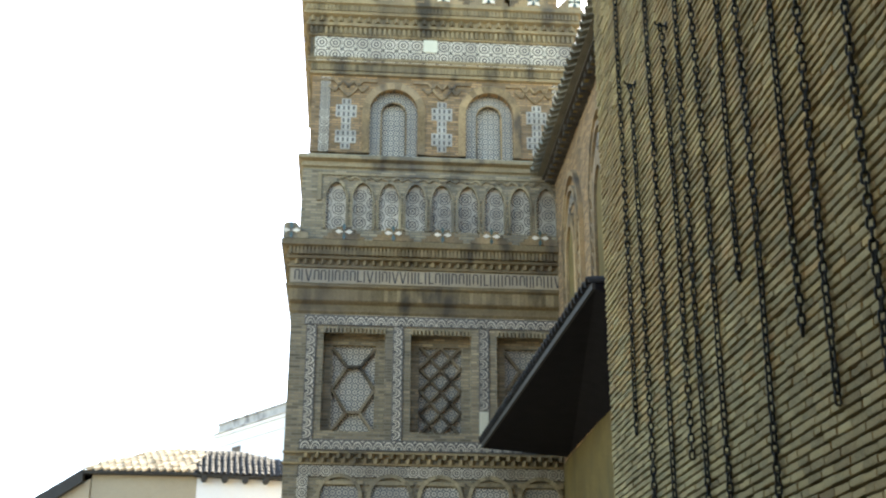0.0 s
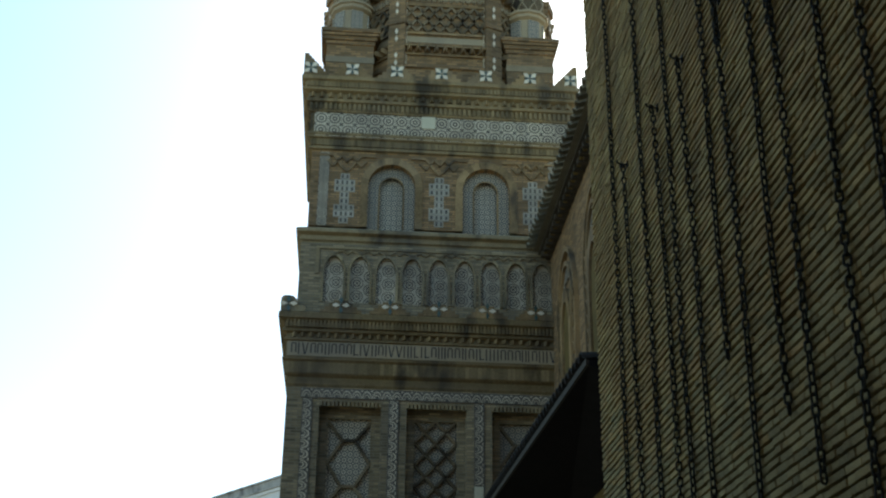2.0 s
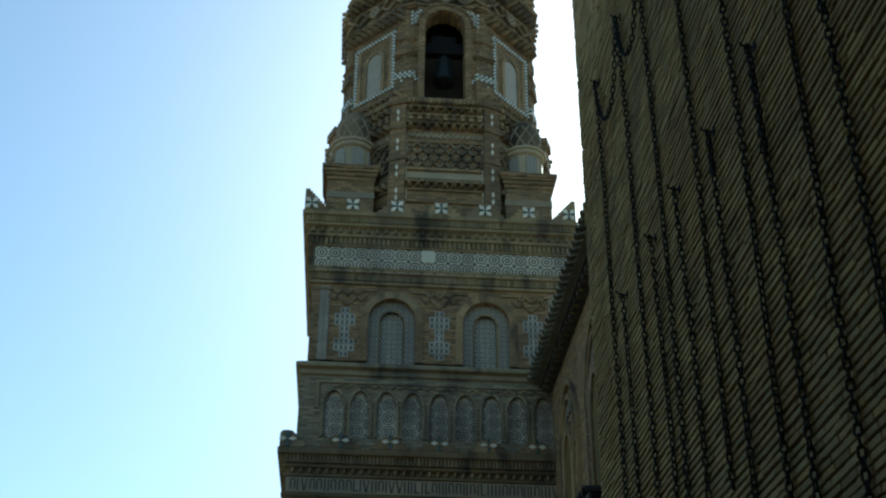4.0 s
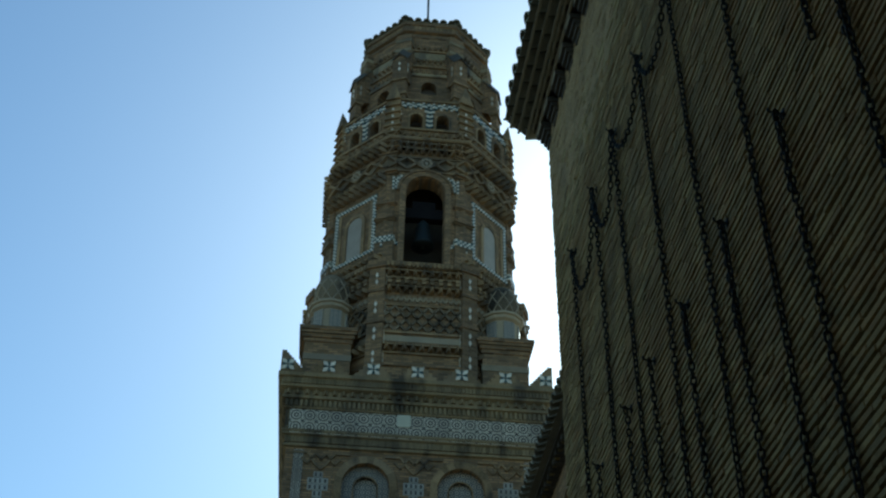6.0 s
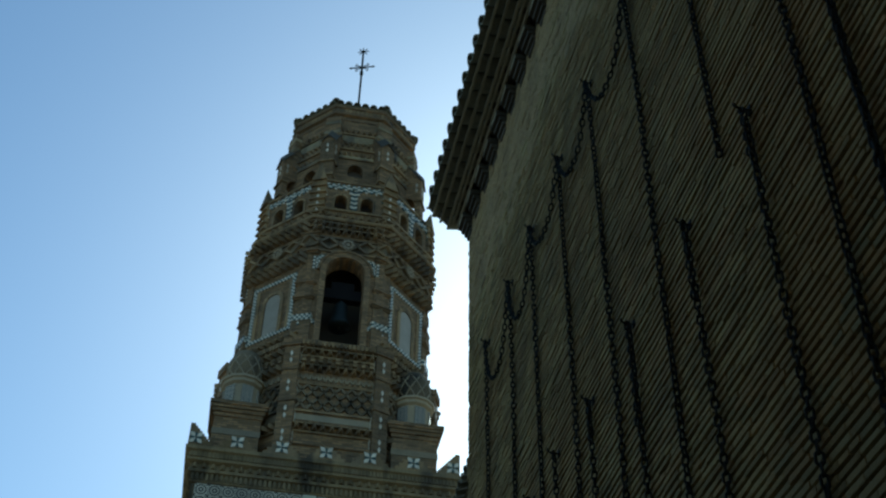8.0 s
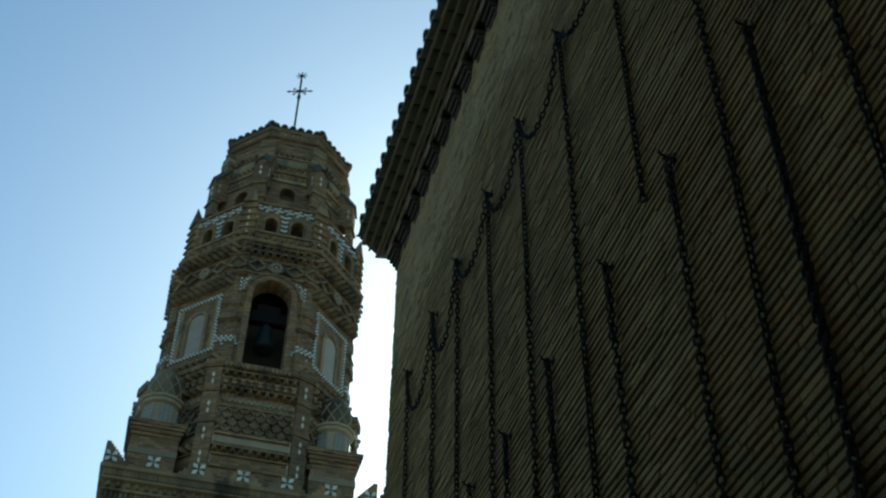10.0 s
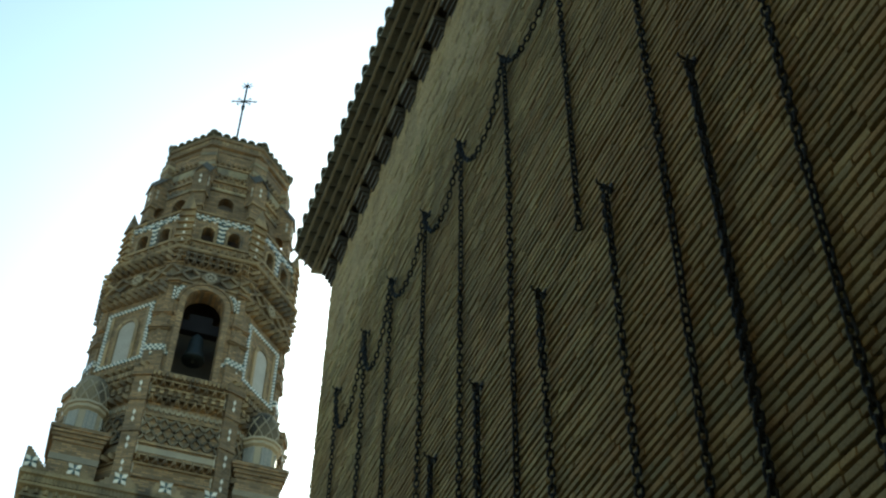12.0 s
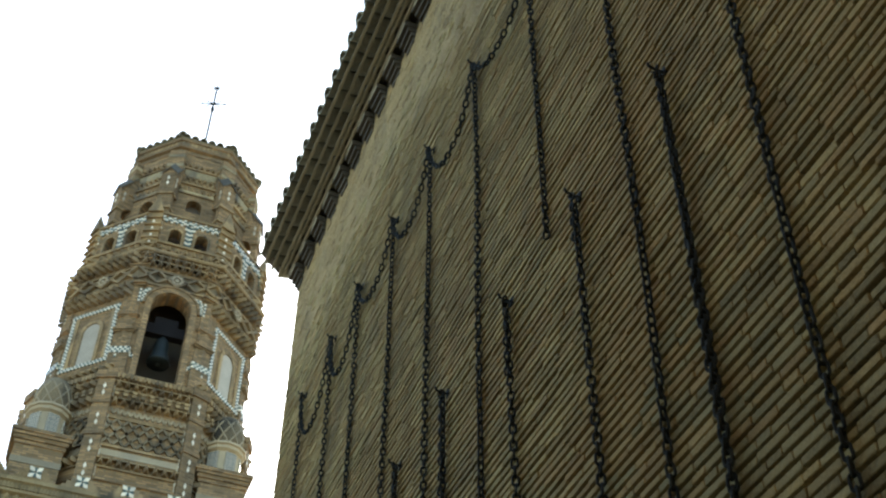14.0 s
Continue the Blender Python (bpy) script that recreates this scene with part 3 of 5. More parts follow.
for i in range(8):
    g = Geo()
    u = (ARCADE[i] + ARCADE[i + 1]) / 2
    for d in (-1, 1):
        bar(g, (u + d * 0.27, 12.36), (u + d * 0.1, 12.46), 0.035, -2.965, -2.9)
        bar(g, (u + d * 0.1, 12.46), (u, 12.38), 0.035, -2.965, -2.9)
    part("crossing_rib", g, M_GREYTRIM, storey)
g = Geo().box(-2.58, -2.5, -2.96, -2.9, 11.9, 12.5).box(2.5, 2.58, -2.96, -2.9, 11.9, 12.5).box(-2.58, 2.58, -2.965, -2.9, 12.48, 12.53)
part("arcade_frame", g, M_GREYTRIM, storey)
def niche_ring(rim):
    """A painted roundel: two rings and a dotted heart."""
    g = Geo()
    for r0, r1 in ((0.12, 0.137), (0.06, 0.082), (0.0, 0.022)):
        ring_plate(g, r0, r1, -0.008, 0.004, 0, 16)
    for q in range(4):
        c, d = math.cos(math.pi * (q + 0.5) / 2), math.sin(math.pi * (q + 0.5) / 2)
        bar(g, (0, 0), (c * 0.13, d * 0.13), 0.009, -0.007, 0.004)
    return g.mesh("roundel", rim)


ROUNDEL = [niche_ring(M_GROUND), niche_ring(M_BLUE)]
for i, u in enumerate(ARCADE):
    ob = part("tile_panel", Geo().box(u - 0.215, u + 0.215, -2.868, -2.855, 11.28, 12.33), M_PANEL, tower, "arched panel of pale ring tiles")
    side = 0.055 if i % 2 == 0 else -0.055
    tiles(ob, ROUNDEL[i % 2], "roundel", [u + side], [11.45, 11.75, 12.05], -2.868)
    tiles(ob, ROUNDEL[i % 2], "roundel", [u - 4.0 * side], [11.3, 11.6, 11.9, 12.2], -2.868)
g = Geo().square([(2.86, 12.56), (2.89, 12.6), (2.89, 12.66), (2.94, 12.69), (2.94, 12.75), (2.92, 12.76), (2.92, 12.8), (3.02, 12.84), (3.02, 12.91), (2.95, 12.96), (2.75, 13.06)])
part("string_course", g, M_GREYTRIM, tower, "moulded brick ledge")

# third storey: two arched niches between tile crosses
Z3 = 13.08
upper = part("storey_core", Geo().square([(2.5, 12.9), (2.5, 16.3)]), M_TOWER, tower)
for x0, x1, y0, y1 in ((-2.8, -2.5, -2.5, 2.8), (2.5, 2.8, -2.5, 2.8), (-2.5, 2.5, 2.5, 2.8)):
    part("side_wall", Geo().box(x0, x1, y0, y1, 12.9, 14.95), M_TOWER, upper)
g = Geo()
arched_wall(g, -2.8, 2.8, Z3, 14.95, [(-1.03, 1.02, 14.1, 0), (1.03, 1.02, 14.1, 0)], -2.8, -2.5)
part("front_wall", g, M_TOWER, upper)
for s in (-1, 1):
    g = Geo()
    arched_wall(g, s * 1.03 - 0.51, s * 1.03 + 0.51, Z3, 14.62, [(s * 1.03, 0.5, 14.1, 0)], -2.66, -2.5)
    ob = part("niche_surround", g, M_TILE2, tower, "pale blue tiled arch surround")
    part("niche_back", Geo().box(s * 1.03 - 0.26, s * 1.03 + 0.26, -2.56, -2.49, Z3, 14.4), M_TILE2, ob)
    g = Geo()
    arch_rib(g, s * 1.03, 0.5, Z3, 14.1, 0.03, -2.68, -2.6, 0)
    part("niche_moulding", g, M_TRIM, ob)
    g = Geo()
    arch_rib(g, s * 1.03, 1.03, Z3, 14.1, 0.16, -2.825, -2.75, 0)
    part("arch_band", g, M_TRIM, upper)
for uc in (-2.05, 0.0, 2.05):
    g = Geo()
    for i in range(8):
        z = 13.22 + 0.15 * i
        w = 0.22 if i % 4 in (1, 2) else 0.1
        g.box(uc - w, uc + w, -2.82, -2.79, z - 0.07, z + 0.07, 0)
        for d in (-0.05, 0.05):
            g.box(uc + d - 0.02, uc + d + 0.02, -2.826, -2.79, z - 0.045, z + 0.045, 1)
        if w > 0.2:
            for d in (-0.16, 0.16):
                g.box(uc + d - 0.025, uc + d + 0.025, -2.826, -2.79, z - 0.04, z + 0.04, 1)
    part("tile_cross", g, [M_WORN, M_BLUE], upper, "white tile cross with dark dots")
back = part("tile_strip", Geo().box(-2.62, -2.4, -2.812, -2.79, Z3, 14.85), M_BLUE, tower, "upright strip of small ring tiles")
tiles(back, SMALL, "tile", [-2.51], spread(Z3, 14.85, 0.205), -2.812)
back = part("tile_strip", Geo().box(2.4, 2.62, -2.812, -2.79, Z3, 14.85), M_BLUE, tower, "upright strip of small ring tiles")
tiles(back, SMALL, "tile", [2.51], spread(Z3, 14.85, 0.205), -2.812)
for uc in (-2.02, 0.0, 2.02):
    g = Geo()
    for s in (-1, 1):
        for a, b in (((0.62, 14.78), (0.3, 14.78)), ((0.3, 14.78), (0.12, 14.52)), ((0.12, 14.78), (0.3, 14.52)), ((0.12, 14.78), (-0.02, 14.62)), ((0.12, 14.52), (0.0, 14.4)), ((0.3, 14.52), (0.42, 14.66))):
            bar(g, (uc + s * a[0], a[1]), (uc + s * b[0], b[1]), 0.045, -2.84, -2.79)
    part("knotted_rib", g, M_TRIM, upper, "knotted raised brick ribs")

# crown: frieze, dentils, flared cornice, merlons
g = Geo().square([(2.8, 14.9), (2.86, 14.92), (2.86, 14.98), (2.83, 15.0), (2.83, 15.14), (2.91, 15.18), (2.91, 15.22), (2.93, 15.25), (2.93, 15.3), (2.87, 15.31), (2.87, 15.79), (2.93, 15.82), (2.93, 15.86), (2.9, 15.87), (2.9, 16.02), (2.98, 16.05), (2.98, 16.12), (2.95, 16.14), (2.95, 16.25),
                  (3.05, 16.3), (3.05, 16.36), (3.03, 16.38), (3.03, 16.5), (3.11, 16.54), (3.11, 16.63), (2.6, 16.65)])
crown = part("crown_cornice", g, M_CORNICE, tower, "stained brick crown cornice with dentils")
g = Geo()
dentils(g, -2.85, 2.85, 15.0, 15.15, -2.875, -2.82, 0.08, 0.062)
dentils(g, -2.92, 2.92, 15.86, 16.02, -2.96, -2.89, 0.105, 0.055)
sawtooth(g, -2.95, 2.95, 16.14, 16.245, -3.02, -2.94, 0.2)
dentils(g, -3.0, 3.0, 16.37, 16.51, -3.075, -3.02, 0.08, 0.054)
part("dentil_course", g, M_CORNICE, crown, "rows of upright brick dentils", kind="stuff")
frieze = part("tile_frieze", Geo().box(-2.78, 2.84, -2.9, -2.86, 15.3, 15.79), M_BLUE, tower, "broad frieze of white and blue ring tiles")
for j, z in enumerate((15.645, 15.355)):
    for i, u in enumerate(spread(-2.78, 2.84, 0.29)):
        if j == 0 and i == 8:
            part("tile", Geo().box(-0.15, 0.15, -0.03, 0, -0.15, 0.15), M_PLASTERPALE, frieze, "plain yellowish replacement tile", m=Matrix.Translation((u, -2.9, z)))
        else:
            part("tile", RING, None, frieze, m=Matrix.Translation((u, -2.9, z)))
merlons(3.08, 16.63, FLOWER, 16.83, False, 1.05)

# octagonal belfry
LOZENGE = Geo().slab([(0, -0.085), (0.038, 0), (0, 0.085), (-0.038, 0)], -0.02, 0).mesh("lozenge_tile", M_BRIGHT)
LOZENGEDARK = Geo().slab([(0, -0.1), (0.035, 0), (0, 0.1), (-0.035, 0)], -0.015, 0.005).mesh("lozenge_tile", M_WHITE)
TURN = [pose(0, 0, 0, 0, 0, 45 * k) for k in range(8)]
A1, A2, A3 = 2.68, 2.45, 1.87
T8 = math.tan(math.pi / 8)
g = Geo().octa([(A1, 16.6), (A1, 17.2), (A1 + 0.05, 17.22), (A1 + 0.05, 17.3), (A1, 17.32), (A1, 20.0), (A1 + 0.06, 20.03), (A1 + 0.06, 20.08), (A1 + 0.1, 20.1), (A1 + 0.1, 20.2), (2.2, 20.22)])
base = part("belfry_base", g, M_TOWER, tower, "eight-sided brick base of the belfry")
for k in range(8):
    s = A1 * T8 - 0.18
    y = -A1
    for kind, z0, z1 in (("s", 19.78, 19.9), ("d", 19.62, 19.7), ("d", 19.52, 19.6), ("s", 19.3, 19.42), ("s", 17.62, 17.74), ("c", 20.03, 20.16)):
        g = Geo()
        if kind == "s":
            sawtooth(g, -s, s, z0, z1, y - 0.17, y, 0.2)
            g.box(-s, s, y - 0.13, y, z1, z1 + 0.035)
        elif kind == "d":
            dentils(g, -s, s, z0, z1, y - 0.14, y, 0.2, 0.1)
        else:
            dentils(g, -s, s, z0, z1, y - 0.13, y - 0.05, 0.1, 0.06)
        part("sawtooth_band" if kind == "s" else "dentil_band", g, M_TRIM, base, m=TURN[k], kind="stuff")
    for z0, z1 in ((19.44, 19.49), (19.72, 19.77), (18.9, 18.96), (18.12, 18.18), (17.76, 17.81), (17.55, 17.6)):
        part("string_moulding", Geo().box(-s, s, y - 0.05, y, z0, z1), M_TRIM, base, m=TURN[k])
    g = Geo()
    for i in range(7):
        u = -s + (i + 0.5) * 2 * s / 7
        for d in (-1, 1):
            bar(g, (u - d * 0.12, 18.2), (u + d * 0.15, 18.54), 0.055, y - 0.06, y + 0.01)
            bar(g, (u + d * 0.15, 18.54), (u - d * 0.12, 18.88), 0.055, y - 0.06, y + 0.01)
    part("knotwork_panel", g, M_SOOTSHADE, base, "knotted brick relief panel", TURN[k], kind="stuff")
    g = Geo()
    n = 14
    for i in range(n):
        u = -s + i * 2 * s / n
        bar(g, (u, 19.05), (u + s / n, 19.2), 0.05, y - 0.03, y, 0)
        bar(g, (u + s / n, 19.2), (u + 2 * s / n, 19.05), 0.05, y - 0.03, y, 0)
    part("zigzag_band", g, M_STONE, base, "pale zigzag tile band", TURN[k], kind="stuff")
    part("plain_band", Geo().box(-s, s, y - 0.015, y, 17.9, 18.06), M_STONE, base, "plain pale band", TURN[k])
for k in range(8):
    m = pose(0, 0, 0, 0, 0, 45 * k + 22.5)
    R = A1 / math.cos(math.pi / 8)
    g = Geo().box(-0.2, 0.2, -R - 0.05, -R + 0.3, 16.6, 19.98).box(-0.24, 0.24, -R - 0.1, -R + 0.3, 19.98, 20.22)
    g.box(-0.22, 0.22, -R - 0.08, -R + 0.3, 19.25, 19.36).box(-0.22, 0.22, -R - 0.08, -R + 0.3, 18.35, 18.45)
    ob = part("corner_pier", g, M_TOWER, tower, m=m)
    for z in (17.3, 17.5, 17.95, 18.15, 18.7, 18.9, 19.55, 19.75):
        part("lozenge_tile", LOZENGE, None, ob, m=Matrix.Translation((0, -R - 0.045, z)))
    for s in (-1, 1):
        for z in (17.3, 17.5, 17.95, 18.15, 18.7, 18.9, 19.55, 19.75):
            part("lozenge_tile", LOZENGEDARK, None, ob, m=Matrix.Translation((s * 0.202, -R + 0.06, z)) @ pose(0, 0, 0, 0, 0, 90 * s))

# bell storey: arches on the main sides, blind tiled panels on the others
ZB = 20.2
s2 = A2 * T8
part("bell_floor", Geo().octa([(A2 - 0.2, ZB - 0.05), (A2 - 0.2, ZB)]), M_DARK, tower)
for k in range(8):
    g = Geo()
    if k % 2 == 0:
        arched_wall(g, -s2, s2, ZB, 24.4, [(0, 1.0, 22.72, 0)], -A2, -A2 + 0.45)
        wall = part("belfry_wall", g, M_TOWER, tower, m=TURN[k])
        g = Geo()
        arch_rib(g, 0, 1.03, ZB, 22.72, 0.15, -A2 - 0.07, -A2 + 0.02)
        arch_rib(g, 0, 1.36, 22.42, 22.72, 0.06, -A2 - 0.09, -A2 + 0.02, legs=False)
        part("arch_moulding", g, M_TOWER, wall)
        g = Geo()
        for d in (-1, 1):
            checker(g, (d * 0.78, 22.75), (d * 0.78, 23.2), 3, 0.06, -A2 - 0.03, -A2)
            checker(g, (d * 0.72, 23.17), (d * 0.3, 23.24), 2, 0.06, -A2 - 0.034, -A2)
            checker(g, (d * 0.56, 20.9), (d * 0.86, 21.08), 2, 0.054, -A2 - 0.04, -A2)
        part("checker_tiles", g, [M_BRIGHT, M_GREEN], wall, "white and dark chequer tiles", kind="stuff")
    else:
        g.slab([(-s2, ZB), (s2, ZB), (s2, 24.4), (-s2, 24.4)], -A2, -A2 + 0.45)
        wall = part("belfry_wall", g, M_TOWER, tower, m=TURN[k])
        g = Geo().box(-0.62, -0.5, -A2 - 0.02, -A2, 20.9, 22.62).box(0.5, 0.62, -A2 - 0.02, -A2, 20.9, 22.62)
        arch_rib(g, 0, 0.52, 20.95, 22.0, 0.1, -A2 - 0.05, -A2)
        part("panel_moulding", g, M_TRIM, wall)
        g = Geo().slab(arch_line(0, 0.5, 20.95, 22.0)[::-1], -A2 - 0.02, -A2 + 0.01)
        part("blind_panel", g, M_BLIND, wall, "pale plastered blind arch")
        g = Geo()
        for a, b in (((-0.66, 20.97), (-0.66, 22.6)), ((0.66, 20.97), (0.66, 22.6)), ((-0.72, 22.66), (0.72, 22.66)), ((-0.96, 20.91), (0.96, 20.91))):
            checker(g, a, b, 2, 0.054, -A2 - 0.035, -A2)
        part("checker_tiles", g, [M_BRIGHT, M_GREEN], wall, "frame of white and dark chequer tiles", kind="stuff")
    for z0, z1, o in ((23.38, 23.44, 0.05), (23.86, 23.9, 0.05), (24.14, 24.2, 0.09)):
        part("string_moulding", Geo().box(-s2, s2, -A2 - o, -A2, z0, z1), M_TRIM, wall)
    for z0 in ((24.02, 24.22) if k % 2 == 0 else (24.02, 24.22, 22.92, 23.12, 20.45)):
        g = Geo()
        sawtooth(g, -s2, s2, z0, z0 + 0.12, -A2 - 0.17, -A2, 0.19)
        g.box(-s2, s2, -A2 - 0.12, -A2, z0 + 0.12, z0 + 0.15)
        part("sawtooth_band", g, M_TRIM, wall, kind="stuff")
    # dark plate: the shade between the ribs is put into its colour
    part("lattice_ground", Geo().box(-s2, s2, -A2 - 0.006, -A2, 23.445, 23.855), M_SOOTSHADE, wall, "dark ground painting the shade behind the crossed ribs")
    for i in range(4):
        u = -s2 + (i + 0.5) * s2 / 2
        g = Geo()
        for d in (-1, 1):
            bar(g, (u - d * s2 / 4, 23.45), (u + d * s2 / 4, 23.85), 0.06, -A2 - 0.1, -A2)
        part("crossed_rib", g, M_TRIM, wall)
    g = Geo()
    for i in range(8):
        c, d = math.cos(i * math.pi / 4), math.sin(i * math.pi / 4)
        ring_plate(g, 0.0, 0.045, -A2 - 0.12, -A2, 0, 7, 0.125 * c, 23.65 + 0.125 * d)
    ring_plate(g, 0.0, 0.055, -A2 - 0.115, -A2, 0, 8, 0, 23.65)
    part("rosette_tile", g, M_STONE, wall, "white ring rosette")
for k in range(8):
    m = pose(0, 0, 0, 0, 0, 45 * k + 22.5)
    R = A2 / math.cos(math.pi / 8)
    R -= 0.05
    g = Geo().box(-0.22, 0.22, -R - 0.0, -R + 0.4, ZB, 24.4)
    for z, e in ((20.25, 0.1), (21.75, 0.09), (22.25, 0.07), (23.3, 0.12), (23.95, 0.08), (24.15, 0.12), (24.35, 0.1)):
        g.box(-0.24 - e / 2, 0.24 + e / 2, -R - e, -R + 0.3, z, z + 0.05)
        g.box(-0.24 - e / 4, 0.24 + e / 4, -R - e / 2, -R + 0.3, z - 0.05, z)
    g.slab([(-0.2, 21.8), (0.2, 21.8), (0.2, 21.95), (0, 22.15), (-0.2, 21.95)], -R - 0.09, -R)
    g.box(-0.25, 0.25, -R - 0.05, -R + 0.3, ZB, 21.02).box(-0.27, 0.27, -R - 0.07, -R + 0.3, ZB, 20.4)
    ob = part("corner_pier", g, M_TOWER, tower, m=m)
    g = Geo()
    checker(g, (-0.25, 21.11), (0.25, 21.11), 3, 0.0625, -R - 0.06, -R)
    for d in (-1, 1):
        h = Geo()
        checker(h, (0, 21.11), (0.2, 21.11), 3, 0.0625, -0.012, 0)
        g.add(h.v, h.f, 0, Matrix.Translation((d * 0.25, -R + (-0.04 if d > 0 else 0.16), 0)) @ pose(0, 0, 0, 0, 0, 90 * d))
        g.m[-len(h.m):] = h.m
    part("checker_tiles", g, [M_BRIGHT, M_GREEN], ob, kind="stuff")
# added core: behind the arches its dark colour stands for indoor shade
part("bell_chamber_core", Geo().box(-0.95, 0.95, -0.95, 0.95, ZB, 24.3), M_DARK, tower, "added core whose dark colour stands for shade in the bell chamber")
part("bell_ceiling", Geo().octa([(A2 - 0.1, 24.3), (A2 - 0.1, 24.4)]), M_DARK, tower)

# gallery with small windows and the zigzag tile garland
g = Geo().octa([(A2 + 0.1, 24.4), (A2 + 0.13, 24.43), (A2 + 0.13, 24.5), (A2 - 0.05, 24.52), (A2 - 0.05, 24.55)])
part("gallery_ledge", g, M_TRIM, tower)
AG = A2 - 0.04
sg = AG * T8
for k in range(8):
    g = Geo().box(-sg, sg, -AG, -AG + 0.3, 24.5, 24.95)
    arched_wall(g, -sg, sg, 24.95, 25.95, [(-0.36, 0.34, 25.3, 0), (0.36, 0.34, 25.3, 0)], -AG, -AG + 0.3)
    wall = part("gallery_wall", g, M_TOWER, tower, m=TURN[k])
    g = Geo()
    for u in (-0.36, 0.36):
        arch_rib(g, u, 0.35, 24.95, 25.3, 0.06, -AG - 0.04, -AG)
    g.box(-sg, sg, -AG - 0.06, -AG, 24.86, 24.93).box(-sg, sg, -AG - 0.05, -AG + 0.3, 25.95, 26.02)
    sawtooth(g, -sg, sg, 24.62, 24.75, -AG - 0.1, -AG, 0.2)
    part("window_moulding", g, M_TRIM, wall)
    g = Geo()
    for row in range(3):
        n = 24
        for i in range(n):
            u = -0.85 + 1.7 * i / n
            z = 25.72 + 0.055 * row + 0.02 * (1 if i % 2 else -1) - 0.12 * max(0, abs(u) - 0.6)
            g.slab([(u, z), (u + 0.066, z + (0.03 if i % 2 else -0.03)), (u + 0.066, z + 0.05 + (0.03 if i % 2 else -0.03)), (u, z + 0.05)], -AG - 0.03, -AG, (row + i // 2) % 2)
    for j in range(9):
        z = 24.98 + 0.083 * j
        w = 0.09 + (0.05 if j > 6 else 0)
        for d in (-1, 1):
            bar(g, (0, z), (d * w, z + 0.05), 0.05, -AG - 0.03, -AG, 0 if j % 2 else 1)
    for d in (-1, 1):
        checker(g, (d * 0.8, 25.4), (d * 0.86, 25.72), 2, 0.055, -AG - 0.03, -AG)
    part("zigzag_tiles", g, [M_BRIGHT, M_GREEN], wall, "white and dark zigzag tile garland")
    m = pose(0, 0, 0, 0, 0, 45 * k + 22.5)
    R = AG / math.cos(math.pi / 8)
    g = Geo().box(-0.2, 0.2, -R - 0.0, -R + 0.35, 24.5, 25.95)
    for z in (24.7, 24.95, 25.2, 25.45, 25.7):
        g.box(-0.23, 0.23, -R - 0.07, -R + 0.3, z, z + 0.05)
    g.add([(-0.21, -R - 0.07, 25.95), (0.21, -R - 0.07, 25.95), (0.21, -R + 0.25, 25.95), (-0.21, -R + 0.25, 25.95), (0, -R + 0.02, 26.68)],
          [(0, 1, 4), (1, 2, 4), (2, 3, 4), (3, 0, 4), (3, 2, 1, 0)])
    ob = part("pinnacle", g, M_TRIM, tower, "small pointed brick pinnacle", m)
    for z in (24.83, 25.08, 25.33, 25.58):
        part("lozenge_tile", LOZENGE, None, ob, m=Matrix.Translation((0, -R - 0.0, z)))
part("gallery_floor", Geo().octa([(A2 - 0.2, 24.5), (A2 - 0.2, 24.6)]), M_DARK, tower)

